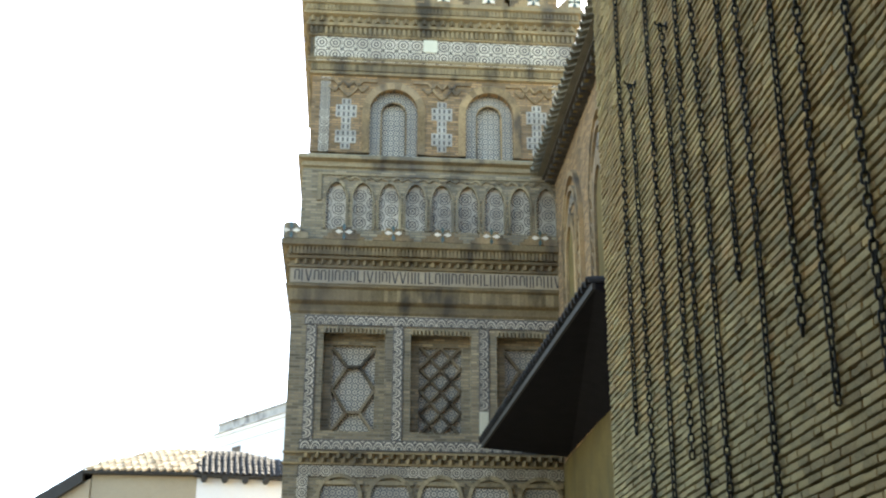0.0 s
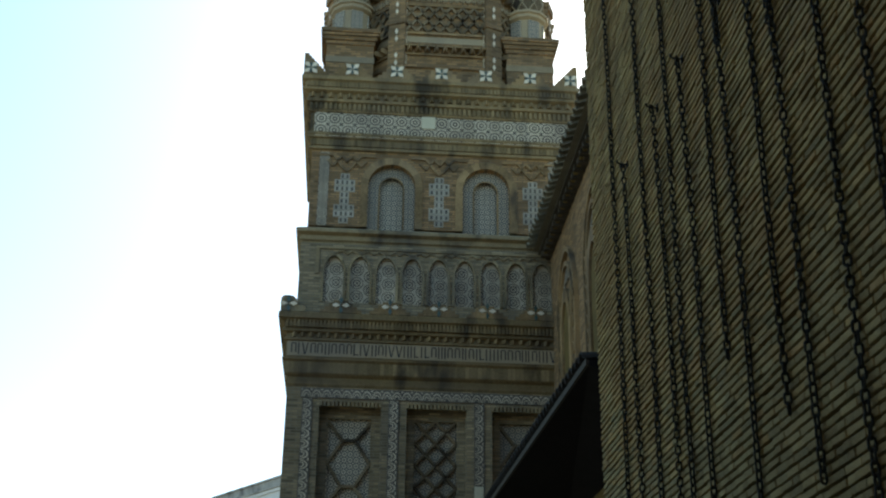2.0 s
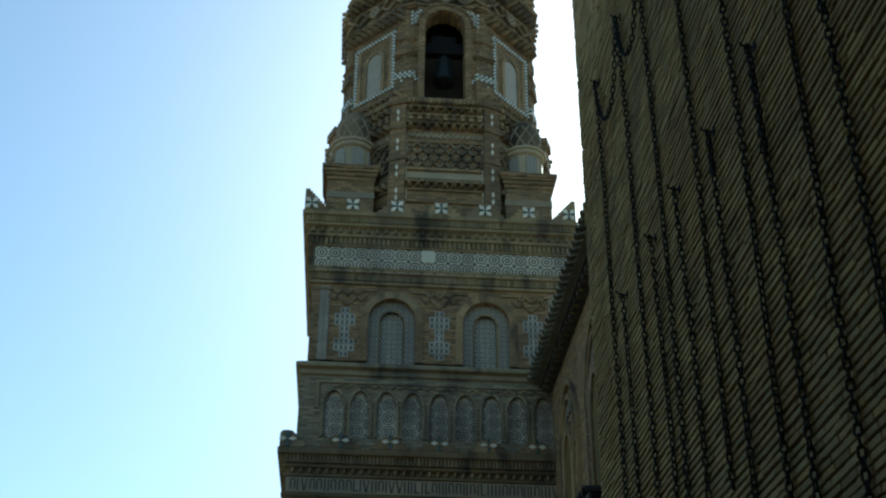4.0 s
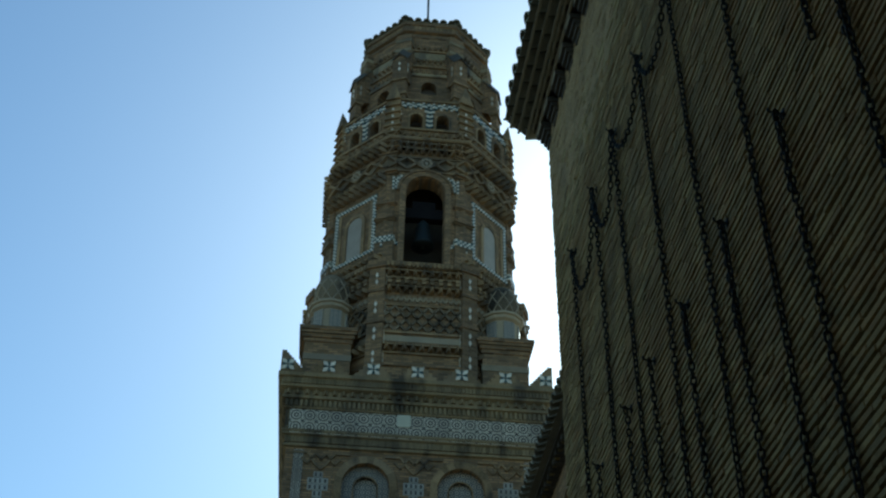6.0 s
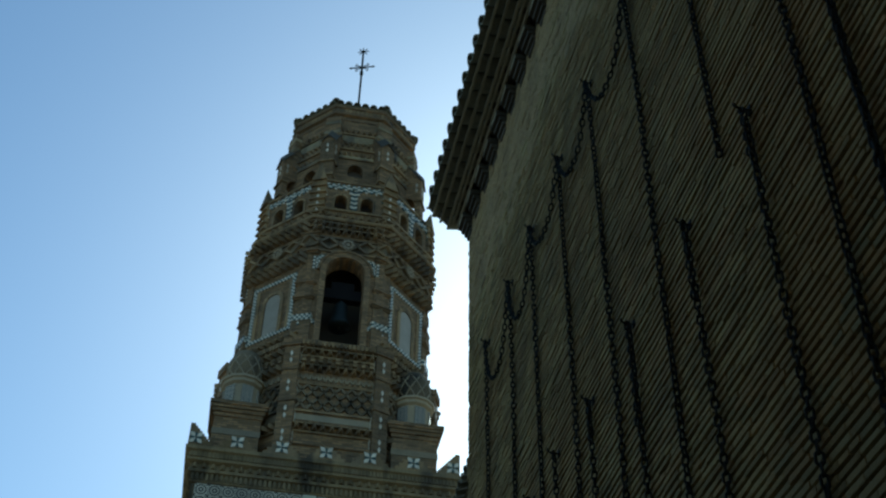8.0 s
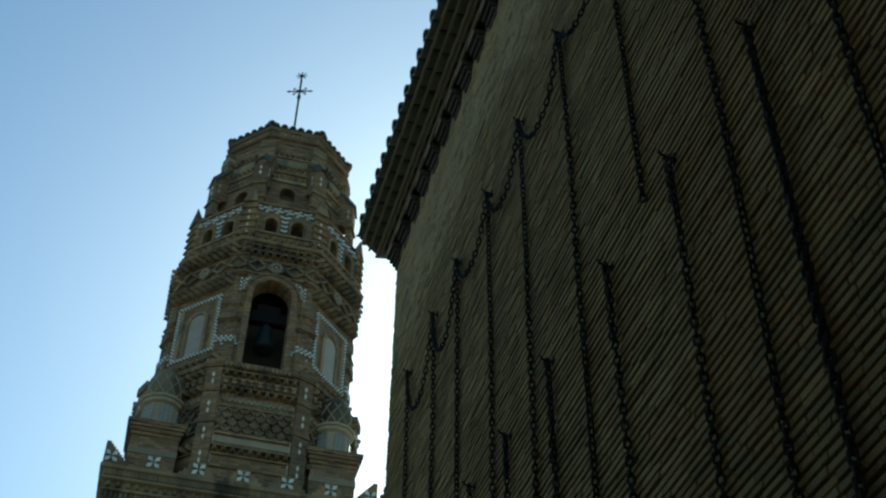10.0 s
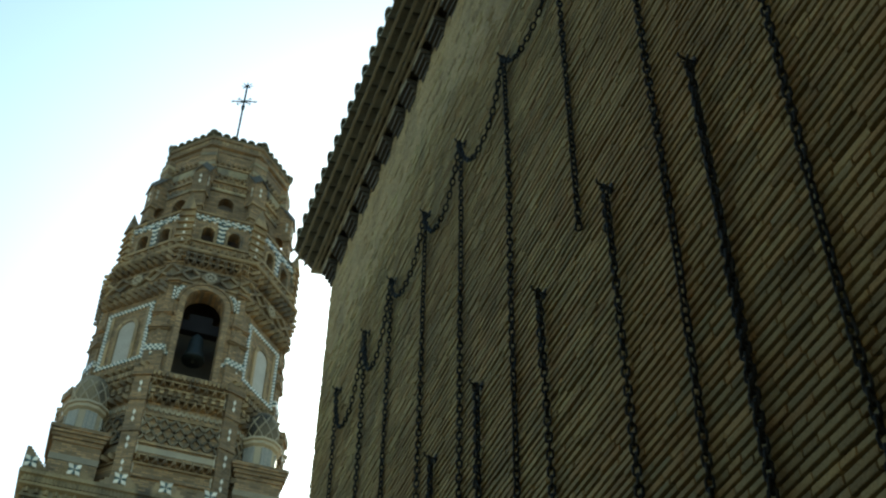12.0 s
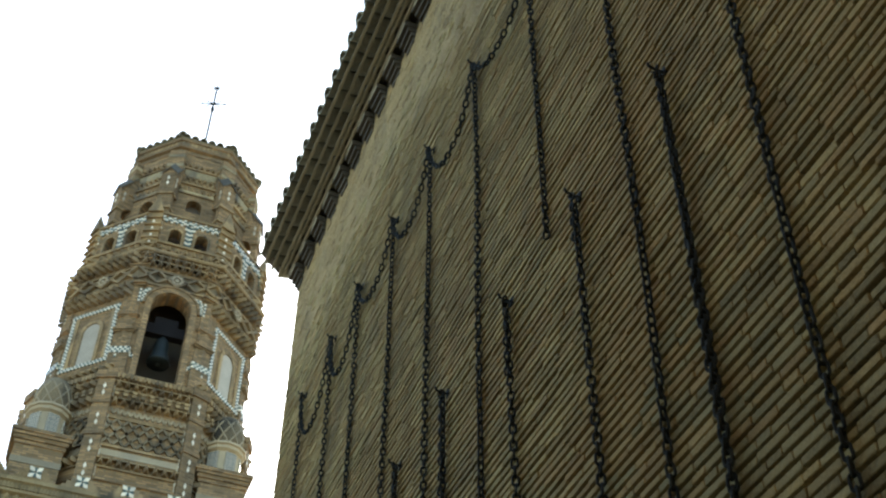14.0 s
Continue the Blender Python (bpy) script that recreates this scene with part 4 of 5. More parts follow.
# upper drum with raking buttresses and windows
# inner drum, coloured dark for the shade behind the windows
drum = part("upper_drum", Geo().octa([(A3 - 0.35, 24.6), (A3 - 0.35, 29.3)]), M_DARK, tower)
s3 = (A3 - 0.08) * T8
for k in range(8):
    y0 = -A3 + 0.08
    g = Geo()
    g.box(-s3, s3, y0, y0 + 0.3, 24.6, 26.85)
    arched_wall(g, -s3, s3, 26.85, 29.2, [(0, 0.44, 27.12, 0)], y0, y0 + 0.3)
    wall = part("drum_wall", g, M_TOWER, tower, m=TURN[k])
    g = Geo().box(-s3, s3, y0 - 0.05, y0, 26.4, 26.48).box(-s3, s3, y0 - 0.04, y0, 27.52, 27.57).box(-s3, s3, y0 - 0.06, y0, 27.9, 27.97)
    sawtooth(g, -s3, s3, 27.66, 27.78, y0 - 0.06, y0, 0.15)
    g.box(-s3, s3, y0 - 0.05, y0, 28.55, 28.6)
    sawtooth(g, -s3, s3, 28.66, 28.76, y0 - 0.08, y0, 0.15)
    sawtooth(g, -0.5, 0.5, 28.0, 28.1, y0 - 0.06, y0, 0.16)
    sawtooth(g, -0.42, 0.42, 28.14, 28.24, y0 - 0.06, y0, 0.16)
    part("brick_relief", g, M_TRIM, wall, kind="stuff")
    part("brick_panel", Geo().slab([(-0.44, 28.3), (-0.36, 28.22), (0.36, 28.22), (0.44, 28.3), (0.46, 28.5), (-0.46, 28.5)], y0 - 0.03, y0), M_GREYTRIM, wall, "plain pale raised panel")
    part("pale_band", Geo().box(-0.5, 0.5, y0 - 0.03, y0, 27.58, 27.66), M_GREYTRIM, wall, "worn plaster band")
    m = pose(0, 0, 0, 0, 0, 45 * k + 22.5)
    R = A3 / math.cos(math.pi / 8)
    g = Geo()
    F = -R - 0.27
    side = [(F, 24.8), (F, 27.85), (-R + 0.1, 28.5), (-R + 0.5, 28.5), (-R + 0.5, 27.16), (-R + 0.1, 27.16), (-R - 0.02, 27.1), (-R - 0.1, 26.92), (-R - 0.12, 24.8)]
    n = len(side)
    vs = [(-0.21, y, z) for y, z in side] + [(0.21, y, z) for y, z in side]
    g.add(vs, [tuple(range(n - 1, -1, -1)), tuple(range(n, 2 * n))] + [(i, (i + 1) % n, (i + 1) % n + n, i + n) for i in range(n)])
    g.slab([(-0.21, 27.83), (0.21, 27.83), (0, 28.07)], F, F + 0.1)
    ob = part("raking_buttress", g, M_TOWER, tower, "short gabled buttress with a small arch", m)
    a, b = (F - 0.05, 27.8), (-R + 0.14, 28.5)
    g = Geo()
    for sx in (-1, 1):
        P = [(sx * x, y, z + q) for y, z in (a, b) for x, q in ((0.255, 0.0), (0.0, 0.3), (0.0, 0.25), (0.255, -0.05))]
        fs = [(0, 1, 2, 3), (7, 6, 5, 4), (0, 4, 5, 1), (1, 5, 6, 2), (2, 6, 7, 3), (3, 7, 4, 0)]
        g.add(P, fs if sx > 0 else [f[::-1] for f in fs])
    for z in (26.4, 26.98):
        part("ledge", Geo().box(-0.25, 0.25, F - 0.05, -R - 0.1, z, z + 0.07), M_TRIM, ob)
    part("coping", g, M_CORBEL, ob, "steep tiled gable coping")
    g = Geo().box(-0.23, 0.23, -R - 0.02, -R + 0.4, 27.7, 29.14)
    part("pilaster", g, M_TOWER, ob)
    for z in (28.42, 28.82):
        part("pale_course", Geo().box(-0.24, 0.24, -R - 0.035, -R + 0.3, z, z + 0.12), M_GREYTRIM, ob, "pale brick course")
    for z in (27.45, 27.66):
        part("lozenge_tile", LOZENGE, None, ob, m=Matrix.Translation((0, F + 0.002, z)))
        for s in (-1, 1):
            part("lozenge_tile", LOZENGEDARK, None, ob, m=Matrix.Translation((s * 0.211, F + 0.12, z)) @ pose(0, 0, 0, 0, 0, 90 * s))
g = Geo().octa([(A3 - 0.3, 29.13), (A3 - 0.06, 29.16), (A3 - 0.06, 29.24), (A3 - 0.12, 29.26), (A3 - 0.12, 29.36), (A3 - 0.03, 29.40), (A3 - 0.03, 29.48), (A3 - 0.09, 29.50), (A3 - 0.09, 29.64), (A3 - 0.03, 29.68), (A3 - 0.03, 29.78), (1.4, 29.80)])
top = part("top_cornice", g, M_TOWER, tower, "stepped brick cornice under the roof")
g = Geo()
for k in range(8):
    h = Geo()
    st = (A3 - 0.09) * T8
    dentils(h, -st, st, 29.50, 29.64, -A3 + 0.055, -A3 + 0.1, 0.12, 0.085)
    g.add(h.v, h.f, 0, TURN[k])
part("dentil_course", g, M_TRIM, top, kind="stuff")
AR = A3 - 0.05
roof = part("tower_roof", Geo().octa([(AR - 0.06, 29.74), (AR, 29.78), (AR, 29.86), (0.12, 31.03), (0.08, 31.23)]), M_ROOF, tower, "low eight-sided clay tile roof")
half = Geo()
for i in range(6):
    a, b = math.pi * i / 6, math.pi * (i + 1) / 6
    for r0, r1 in ((0.12, 0.092),):
        P = [(r0 * math.cos(a), 0, r0 * math.sin(a)), (r0 * math.cos(b), 0, r0 * math.sin(b)), (0.1 * math.cos(b), 0.75, 0.1 * math.sin(b)), (0.1 * math.cos(a), 0.75, 0.1 * math.sin(a))]
        Q = [(r1 * math.cos(a), 0, r1 * math.sin(a)), (r1 * math.cos(b), 0, r1 * math.sin(b)), (0.08 * math.cos(b), 0.75, 0.08 * math.sin(b)), (0.08 * math.cos(a), 0.75, 0.08 * math.sin(a))]
        half.add(P + Q, [(0, 3, 2, 1), (4, 5, 6, 7), (0, 1, 5, 4), (3, 7, 6, 2), (1, 2, 6, 5), (0, 4, 7, 3)])
BARREL = half.mesh("roof_tile", M_ROOF, True, True)
for k in range(8):
    for u in spread(-AR * T8, AR * T8, 0.255):
        part("roof_tile", BARREL, None, roof, m=TURN[k] @ Matrix.Translation((u, -AR - 0.05, 29.8)) @ pose(0, 0, 0, 28, 0, 0))

HIP = Geo()
for i in range(6):
    a, b = math.pi * i / 6, math.pi * (i + 1) / 6
    P = [(r * math.cos(q), y, r * math.sin(q)) for r in (0.135, 0.105) for q, y in ((a, 0), (b, 0), (b, 0.9), (a, 0.9))]
    HIP.add(P, [(0, 3, 2, 1), (4, 5, 6, 7), (0, 1, 5, 4), (3, 7, 6, 2), (1, 2, 6, 5), (0, 4, 7, 3)])
HIP = HIP.mesh("hip_tile", M_ROOF, True, True)
for k in range(8):
    part("hip_tile", HIP, None, roof, m=pose(0, 0, 0, 0, 0, 45 * k + 22.5) @ Matrix.Translation((0, -AR / math.cos(math.pi / 8) - 0.06, 29.84)) @ pose(0, 0, 0, 26, 0, 0))

# corner turrets on the crown
PANEL = Geo().box(-0.14, 0.14, -0.435, -0.40, 18.3, 18.82).mesh("shaft_panel", M_TILE2)
for su, sv in ((-1, -1), (1, -1), (1, 1), (-1, 1)):
    c = (su * 2.08, sv * 2.08)
    g = Geo()
    g.box(c[0] - 0.54, c[0] + 0.54, c[1] - 0.54, c[1] + 0.54, 16.6, 17.85)
    for e, z in ((0.03, 17.78), (0.07, 17.88), (0.11, 17.98), (0.14, 18.06)):
        g.box(c[0] - 0.54 - e, c[0] + 0.54 + e, c[1] - 0.54 - e, c[1] + 0.54 + e, z, z + 0.1)
    turret = part("corner_turret", g, M_TOWER, tower, "square brick pedestal under a domed round turret")
    part("plain_band", Geo().box(c[0] - 0.555, c[0] + 0.555, c[1] - 0.555, c[1] + 0.555, 17.3, 17.46), M_STONE, turret, "pale plaster band round the pedestal")
    part("turret_shaft", Geo().lathe([(0.5, 18.16), (0.5, 18.22), (0.42, 18.26), (0.42, 18.85), (0.5, 18.9), (0.5, 18.98), (0.55, 19.0), (0.55, 19.06), (0.44, 19.1)], 12, 0, 0, None, c), M_STONE, turret, "weathered pale round shaft")
    part("turret_dome", Geo().lathe([(0.4, 19.06), (0.42, 19.3), (0.415, 19.55), (0.37, 19.78), (0.27, 19.95), (0.11, 20.05), (0.02, 20.08)], 18, 0, 0, None, c), M_SOOTSHADE, turret, smooth=True)
    g = Geo()
    for d in (-1, 1):
        for i in range(9):
            a0 = i * math.pi / 4.5
            pts = []
            for j in range(7):
                z = 19.1 + 0.14 * j
                r = (0.405, 0.42, 0.428, 0.42, 0.395, 0.34, 0.235)[j]
                a = a0 + d * 0.2 * j
                pts.append((c[0] + r * math.sin(a), c[1] - r * math.cos(a), z))
            g.tube(pts, 0.02, 4)
    part("dome_ribs", g, M_STONE, turret, "pale crossed ribs on the dome")
    for i in range(6):
        part("shaft_panel", PANEL, None, turret, m=Matrix.Translation((*c, 0)) @ pose(0, 0, 0, 0, 0, 60 * i + 17))

# the upper storeys lean a little off the axis of the square ones
BELFRY = ("belfry_base", "corner_pier", "bell_floor", "belfry_wall", "bell_ceiling", "bell_chamber_core")
GALLERY = ("gallery_ledge", "gallery_wall", "pinnacle", "gallery_floor")
DRUM = ("upper_drum", "drum_wall", "raking_buttress", "top_cornice", "tower_roof")
for names, dx, dz in ((BELFRY, 0.1, 0.0), (GALLERY, 0.16, 0.06), (DRUM, 0.16, 0.1)):
    for ob in tower.children:
        if ob.name.split(".")[0] in names:
            ob.matrix_basis = Matrix.Translation((dx, 0, dz)) @ ob.matrix_basis

# the bell and the iron cross
bell = thing("church_bell", "dark green bronze bell hung in the belfry arch", "bell", at(AXIS[0] + 0.1, AXIS[1] - 2.0, 0.56))
part("bell_body", Geo().lathe([(0.29, 20.72), (0.3, 20.76), (0.25, 20.9), (0.2, 21.08), (0.185, 21.3), (0.16, 21.44), (0.08, 21.54), (0.05, 21.58)], 20), M_BRONZE, bell, smooth=True)
part("clapper", Geo().tube([(0, 0, 21.2), (0, 0, 20.75)], 0.025).lathe([(0.03, 20.64), (0.06, 20.7), (0.03, 20.77)], 8), M_IRON, bell)
part("yoke", Geo().box(-0.55, 0.55, -0.11, 0.11, 21.58, 21.9).box(-0.3, 0.3, -0.09, 0.09, 21.9, 22.15), M_WOOD, bell, "dark wooden bell yoke")
cross = thing("iron_cross", "thin wrought iron cross with a star on the tower roof", "cross", at(AXIS[0] + 0.2, AXIS[1], 0.2, -18))
part("pole", Geo().tube([(0, 0, 30.95), (0, 0, 34.6)], 0.036), M_IRON, cross)
g = Geo()
for dx in (-1, 1):
    g.tube([(0, 0, 33.73), (dx * 0.43, 0, 33.73)], 0.024)
    for s in (-1, 1):
        g.tube([(dx * 0.43, 0, 33.73), (dx * 0.34, 0, 33.73 + s * 0.05)], 0.014, 4)
        curl = [(dx * (0.17 + 0.05 * math.cos(q)), 0, 33.73 + s * (0.13 + 0.05 * math.sin(q))) for q in [k * 1.1 - 2.4 for k in range(5)]]
        g.tube([(dx * 0.04, 0, 33.73 + s * 0.03)] + curl, 0.02, 4)
part("cross_arm", g, M_IRON, cross, "arm with small iron curls")
part("collar", Geo().lathe([(0.03, 33.3), (0.06, 33.36), (0.06, 33.5), (0.03, 33.56)], 8), M_IRON, cross)
g = Geo()
for i in range(4):
    q = math.pi * i / 4
    g.tube([(-0.19 * math.cos(q), 0, 34.55 - 0.19 * math.sin(q)), (0.19 * math.cos(q), 0, 34.55 + 0.19 * math.sin(q))], 0.019, 4)
part("star", g, M_IRON, cross, "eight-rayed iron star")


# ---- the tall brick wall hung with chains; local y along the wall, -x out of it ----
WALL = pose(3.214, 0, 0, 0, 0, 0.967)
END, TOP, ROW = 14.43, 15.4, 0.0735
wall = part("wall_chained", Geo().box(0.02, 6.0, -8.0, END - 0.06, 0, TOP), M_MORTAR, m=WALL)
tagged(wall, "tall weathered brick wall with deep open joints", "wall", kind="structure")
part("wall_footing", Geo().box(-0.03, 0.02, -8.0, END, 0, 0.6), M_SMEAR, wall)


def brick_mesh(length, h=0.048, d=0.05, c=0.0035):
    """A brick with worn edges; its back lies in the wall."""
    g, l, k = Geo(), length / 2, h / 2
    f = [(-d, -l + c, -k + c), (-d, l - c, -k + c), (-d, l - c, k - c), (-d, -l + c, k - c)]
    e = [(-d + c, -l, -k), (-d + c, l, -k), (-d + c, l, k), (-d + c, -l, k)]
    b = [(0.03, -l, -k), (0.03, l, -k), (0.03, l, k), (0.03, -l, k)]
    fs = [(0, 3, 2, 1)]
    for i in range(4):
        j = (i + 1) % 4
        fs += [(i, j, j + 4, i + 4), (i + 4, j + 4, j + 8, i + 8)]
    return g.add(f + e + b, fs)


# ---- eaves of that wall ----
OVER = END + 0.14
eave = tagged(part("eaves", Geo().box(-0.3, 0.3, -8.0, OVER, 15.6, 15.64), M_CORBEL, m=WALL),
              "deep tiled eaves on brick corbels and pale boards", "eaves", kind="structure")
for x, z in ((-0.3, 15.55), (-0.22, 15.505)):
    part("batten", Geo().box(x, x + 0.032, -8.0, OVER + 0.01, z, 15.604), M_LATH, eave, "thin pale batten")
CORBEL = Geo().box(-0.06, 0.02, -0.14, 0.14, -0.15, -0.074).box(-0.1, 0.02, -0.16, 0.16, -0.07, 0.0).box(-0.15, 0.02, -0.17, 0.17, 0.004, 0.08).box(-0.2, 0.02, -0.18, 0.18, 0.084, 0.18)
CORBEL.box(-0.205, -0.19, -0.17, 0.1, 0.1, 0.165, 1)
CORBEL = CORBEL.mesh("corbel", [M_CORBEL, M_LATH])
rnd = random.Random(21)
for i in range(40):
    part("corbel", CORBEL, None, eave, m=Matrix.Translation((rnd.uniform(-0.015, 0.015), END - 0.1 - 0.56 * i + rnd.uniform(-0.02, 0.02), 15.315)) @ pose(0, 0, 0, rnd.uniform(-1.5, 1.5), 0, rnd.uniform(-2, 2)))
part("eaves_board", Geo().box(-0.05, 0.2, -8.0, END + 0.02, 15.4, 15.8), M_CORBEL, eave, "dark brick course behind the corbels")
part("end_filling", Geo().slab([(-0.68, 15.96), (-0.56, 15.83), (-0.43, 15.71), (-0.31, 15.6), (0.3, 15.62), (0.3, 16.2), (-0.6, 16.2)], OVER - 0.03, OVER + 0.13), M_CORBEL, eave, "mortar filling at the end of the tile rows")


def barrel(r0, r1, length, thick, flip=1, n=7):
    g = Geo()
    for i in range(n):
        a, b = math.pi * i / n, math.pi * (i + 1) / n
        P = []
        for r in (0.0, thick):
            for q, y in ((a, 0), (b, 0), (b, 1), (a, 1)):
                rr = (r0 if y == 0 else r1) - r
                P.append((y * length, rr * math.cos(q), flip * rr * math.sin(q)))
        fs = [(0, 1, 2, 3), (7, 6, 5, 4), (0, 4, 5, 1), (3, 2, 6, 7)]
        if i == 0:
            fs.append((0, 3, 7, 4))
        if i == n - 1:
            fs.append((1, 5, 6, 2))
        g.add(P, fs if flip < 0 else [f[::-1] for f in fs])
    return g


COVER = barrel(0.13, 0.11, 0.5, 0.022).mesh("cover_tile", M_ROOF, False, True)
CANAL = barrel(0.178, 0.165, 0.4, 0.03, -1).mesh("canal_tile", M_ROOF, False, True)
COVERDARK = barrel(0.13, 0.11, 0.5, 0.022).mesh("cover_tile", M_ROOFDARK, False, True)
SLOPE = 24
PITCH = 0.36
for j in range(4):
    x, z = -0.72 + 0.125 * j, 16.0 - 0.115 * j
    for i in range(62):
        y = OVER - 0.02 - PITCH * i
        part("canal_tile", CANAL, None, eave, m=Matrix.Translation((x, y + 0.05 * (j % 2), z)) @ pose(0, 0, 0, 0, -9, 0) @ Matrix.Diagonal((1, 1, 0.56, 1)))
        if j == 0:
            part("cover_tile", COVER, None, eave, m=Matrix.Translation((x + 0.03, y - PITCH / 2, z + 0.02)) @ pose(0, 0, 0, 0, -SLOPE, 0))
    if j:
        part("mortar_bed", Geo().box(x - 0.028, x + 0.01, -8.0, OVER + 0.135, z - 0.088, z - 0.073), M_LATH, eave, "pale mortar bed between the tile layers")
g = Geo()
g.add([(-0.1, -8, 16.4), (-0.1, END + 0.2, 16.4), (4.0, END + 0.2, 18.2), (4.0, -8, 18.2), (-0.1, -8, 16.2), (-0.1, END + 0.2, 16.2), (0.3, END + 0.2, 15.82), (0.3, -8, 15.82), (4.0, END + 0.2, 15.82), (4.0, -8, 15.82)],
      [(0, 3, 2, 1), (4, 5, 6, 7), (0, 1, 5, 4), (1, 2, 8, 6, 5), (3, 0, 4, 7, 9), (2, 3, 9, 8), (7, 6, 8, 9)])
tagged(part("roof_slope", g, M_ROOF, m=WALL), "sloping clay tile roof above the wall", "roof", kind="structure")

# ---- chains ----
LINK = Geo()
pts = []
for i in range(14):
    a = 2 * math.pi * i / 14
    pts.append((0.023 * math.cos(a), 0, 0.023 * math.sin(a) + (0.021 if math.sin(a) > 0 else -0.021)))
LINK.tube(pts, 0.01, 6, 0, True)
LINK = LINK.mesh("link", M_IRON, True)
g = Geo().tube([(0.05, 0, 0), (-0.1, 0, 0.0), (-0.15, 0, 0.01), (-0.165, 0, 0.03), (-0.16, 0, 0.045)], 0.011).box(-0.055, -0.035, -0.025, 0.025, -0.04, 0.04)
g.tube([(-0.1, 0.02, 0.0), (-0.12, 0.045, 0.025)], 0.007, 5)
HOOK = g.mesh("hook", M_IRON, True)
STEP = 0.0755
rnd = random.Random(11)


def chain(y, top, bottom, swag=None, low=0.0, doubled=0.0, apart=0.034):
    """Links hang from a hook to the given height; swag: the next hook's y, reached by a sagging length."""
    c = thing("hanging_chain", "heavy black iron chain hanging from a wall hook", "chain", WALL @ at(0, y, top), "chains on the brick wall")
    part("hook", HOOK, None, c, "forged iron wall hook")
    n = int((top - bottom) / STEP)
    lean, ph = rnd.uniform(-0.006, 0.006), rnd.uniform(0, 6)
    turn0 = rnd.uniform(0, 180)
    for i in range(n):
        off = 0.012 * math.sin(i * 0.11 + ph) * min(1, i / 20)
        out = -0.095 + 0.02 * min(1, i / 25)
        part("link", LINK, None, c, m=Matrix.Translation((out, off + lean * i * STEP, -0.06 - i * STEP)) @ pose(0, rnd.uniform(-4, 4), 0, 0, rnd.uniform(-4, 4), turn0 + 90 * (i % 2) + 1.5 * i + rnd.uniform(-14, 14)).to_3x3().to_4x4())
    part("link", LINK, None, c, m=Matrix.Translation((-0.11, 0, -0.02)) @ Matrix.Rotation(rnd.uniform(-0.9, 0.9), 4, "X") @ Matrix.Rotation(rnd.uniform(0, 3), 4, "Z"))
    for i in range(int(doubled / STEP)):
        part("link", LINK, None, c, m=Matrix.Translation((-0.088, apart + 0.006 * math.sin(i * 0.23 + ph), -0.097 - i * STEP)) @ pose(0, 0, 0, 0, rnd.uniform(-4, 4), turn0 + 50 + 90 * (i % 2) + rnd.uniform(-14, 14)))
    if swag is not None:
        w, sag = swag - y, top - low
        q = [(w * t, -sag * (1 - abs(2 * t - 1) ** 2.6)) for t in [i / 300 for i in range(301)]]
        run, last, k = 0.0, q[0], 0
        for p in q[1:]:
            run += math.hypot(p[0] - last[0], p[1] - last[1])
            if run >= STEP:
                run -= STEP
                a = math.atan2(p[1] - last[1], p[0] - last[0])
                part("link", LINK, None, c, m=Matrix.Translation((-0.115, p[0], p[1] - 0.03)) @ Matrix.Rotation(a - math.pi / 2, 4, "X") @ Matrix.Rotation(radians(90 * (k % 2) + rnd.uniform(-15, 15)), 4, "Z"))
                k += 1
            last = p
    return c


UPPER = [(13.1, 4.6), (11.8, 2.8), (10.72, 2.7), (9.47, 5.06), (8.3, 4.26), (7.03, 2.6), (5.7, 8.25), (4.45, 3.0), (3.15, 3.0)]
LOWS = [11.1, 11.15, 11.45, 11.4, 11.35, 11.6, 11.4, 11.4]
for i, (y, b) in enumerate(UPPER):
    chain(y, 12.06, b, UPPER[i + 1][0] if i < 8 else None, LOWS[i] if i < 8 else 0)
for y, z, b, d in ((12.5, 8.5, 2.7, 0), (11.14, 8.45, 3.94, 0), (10.17, 8.43, 2.7, 0), (9.0, 8.29, 2.7, 0.4), (7.8, 8.28, 3.64, 1.1), (6.42, 8.22, 2.7, 0.7), (5.2, 8.24, 2.7, 0.5), (3.93, 8.2, 2.7, 4.6)):
    chain(y, z, b, doubled=d, apart=0.0 if d > 2 else 0.034)

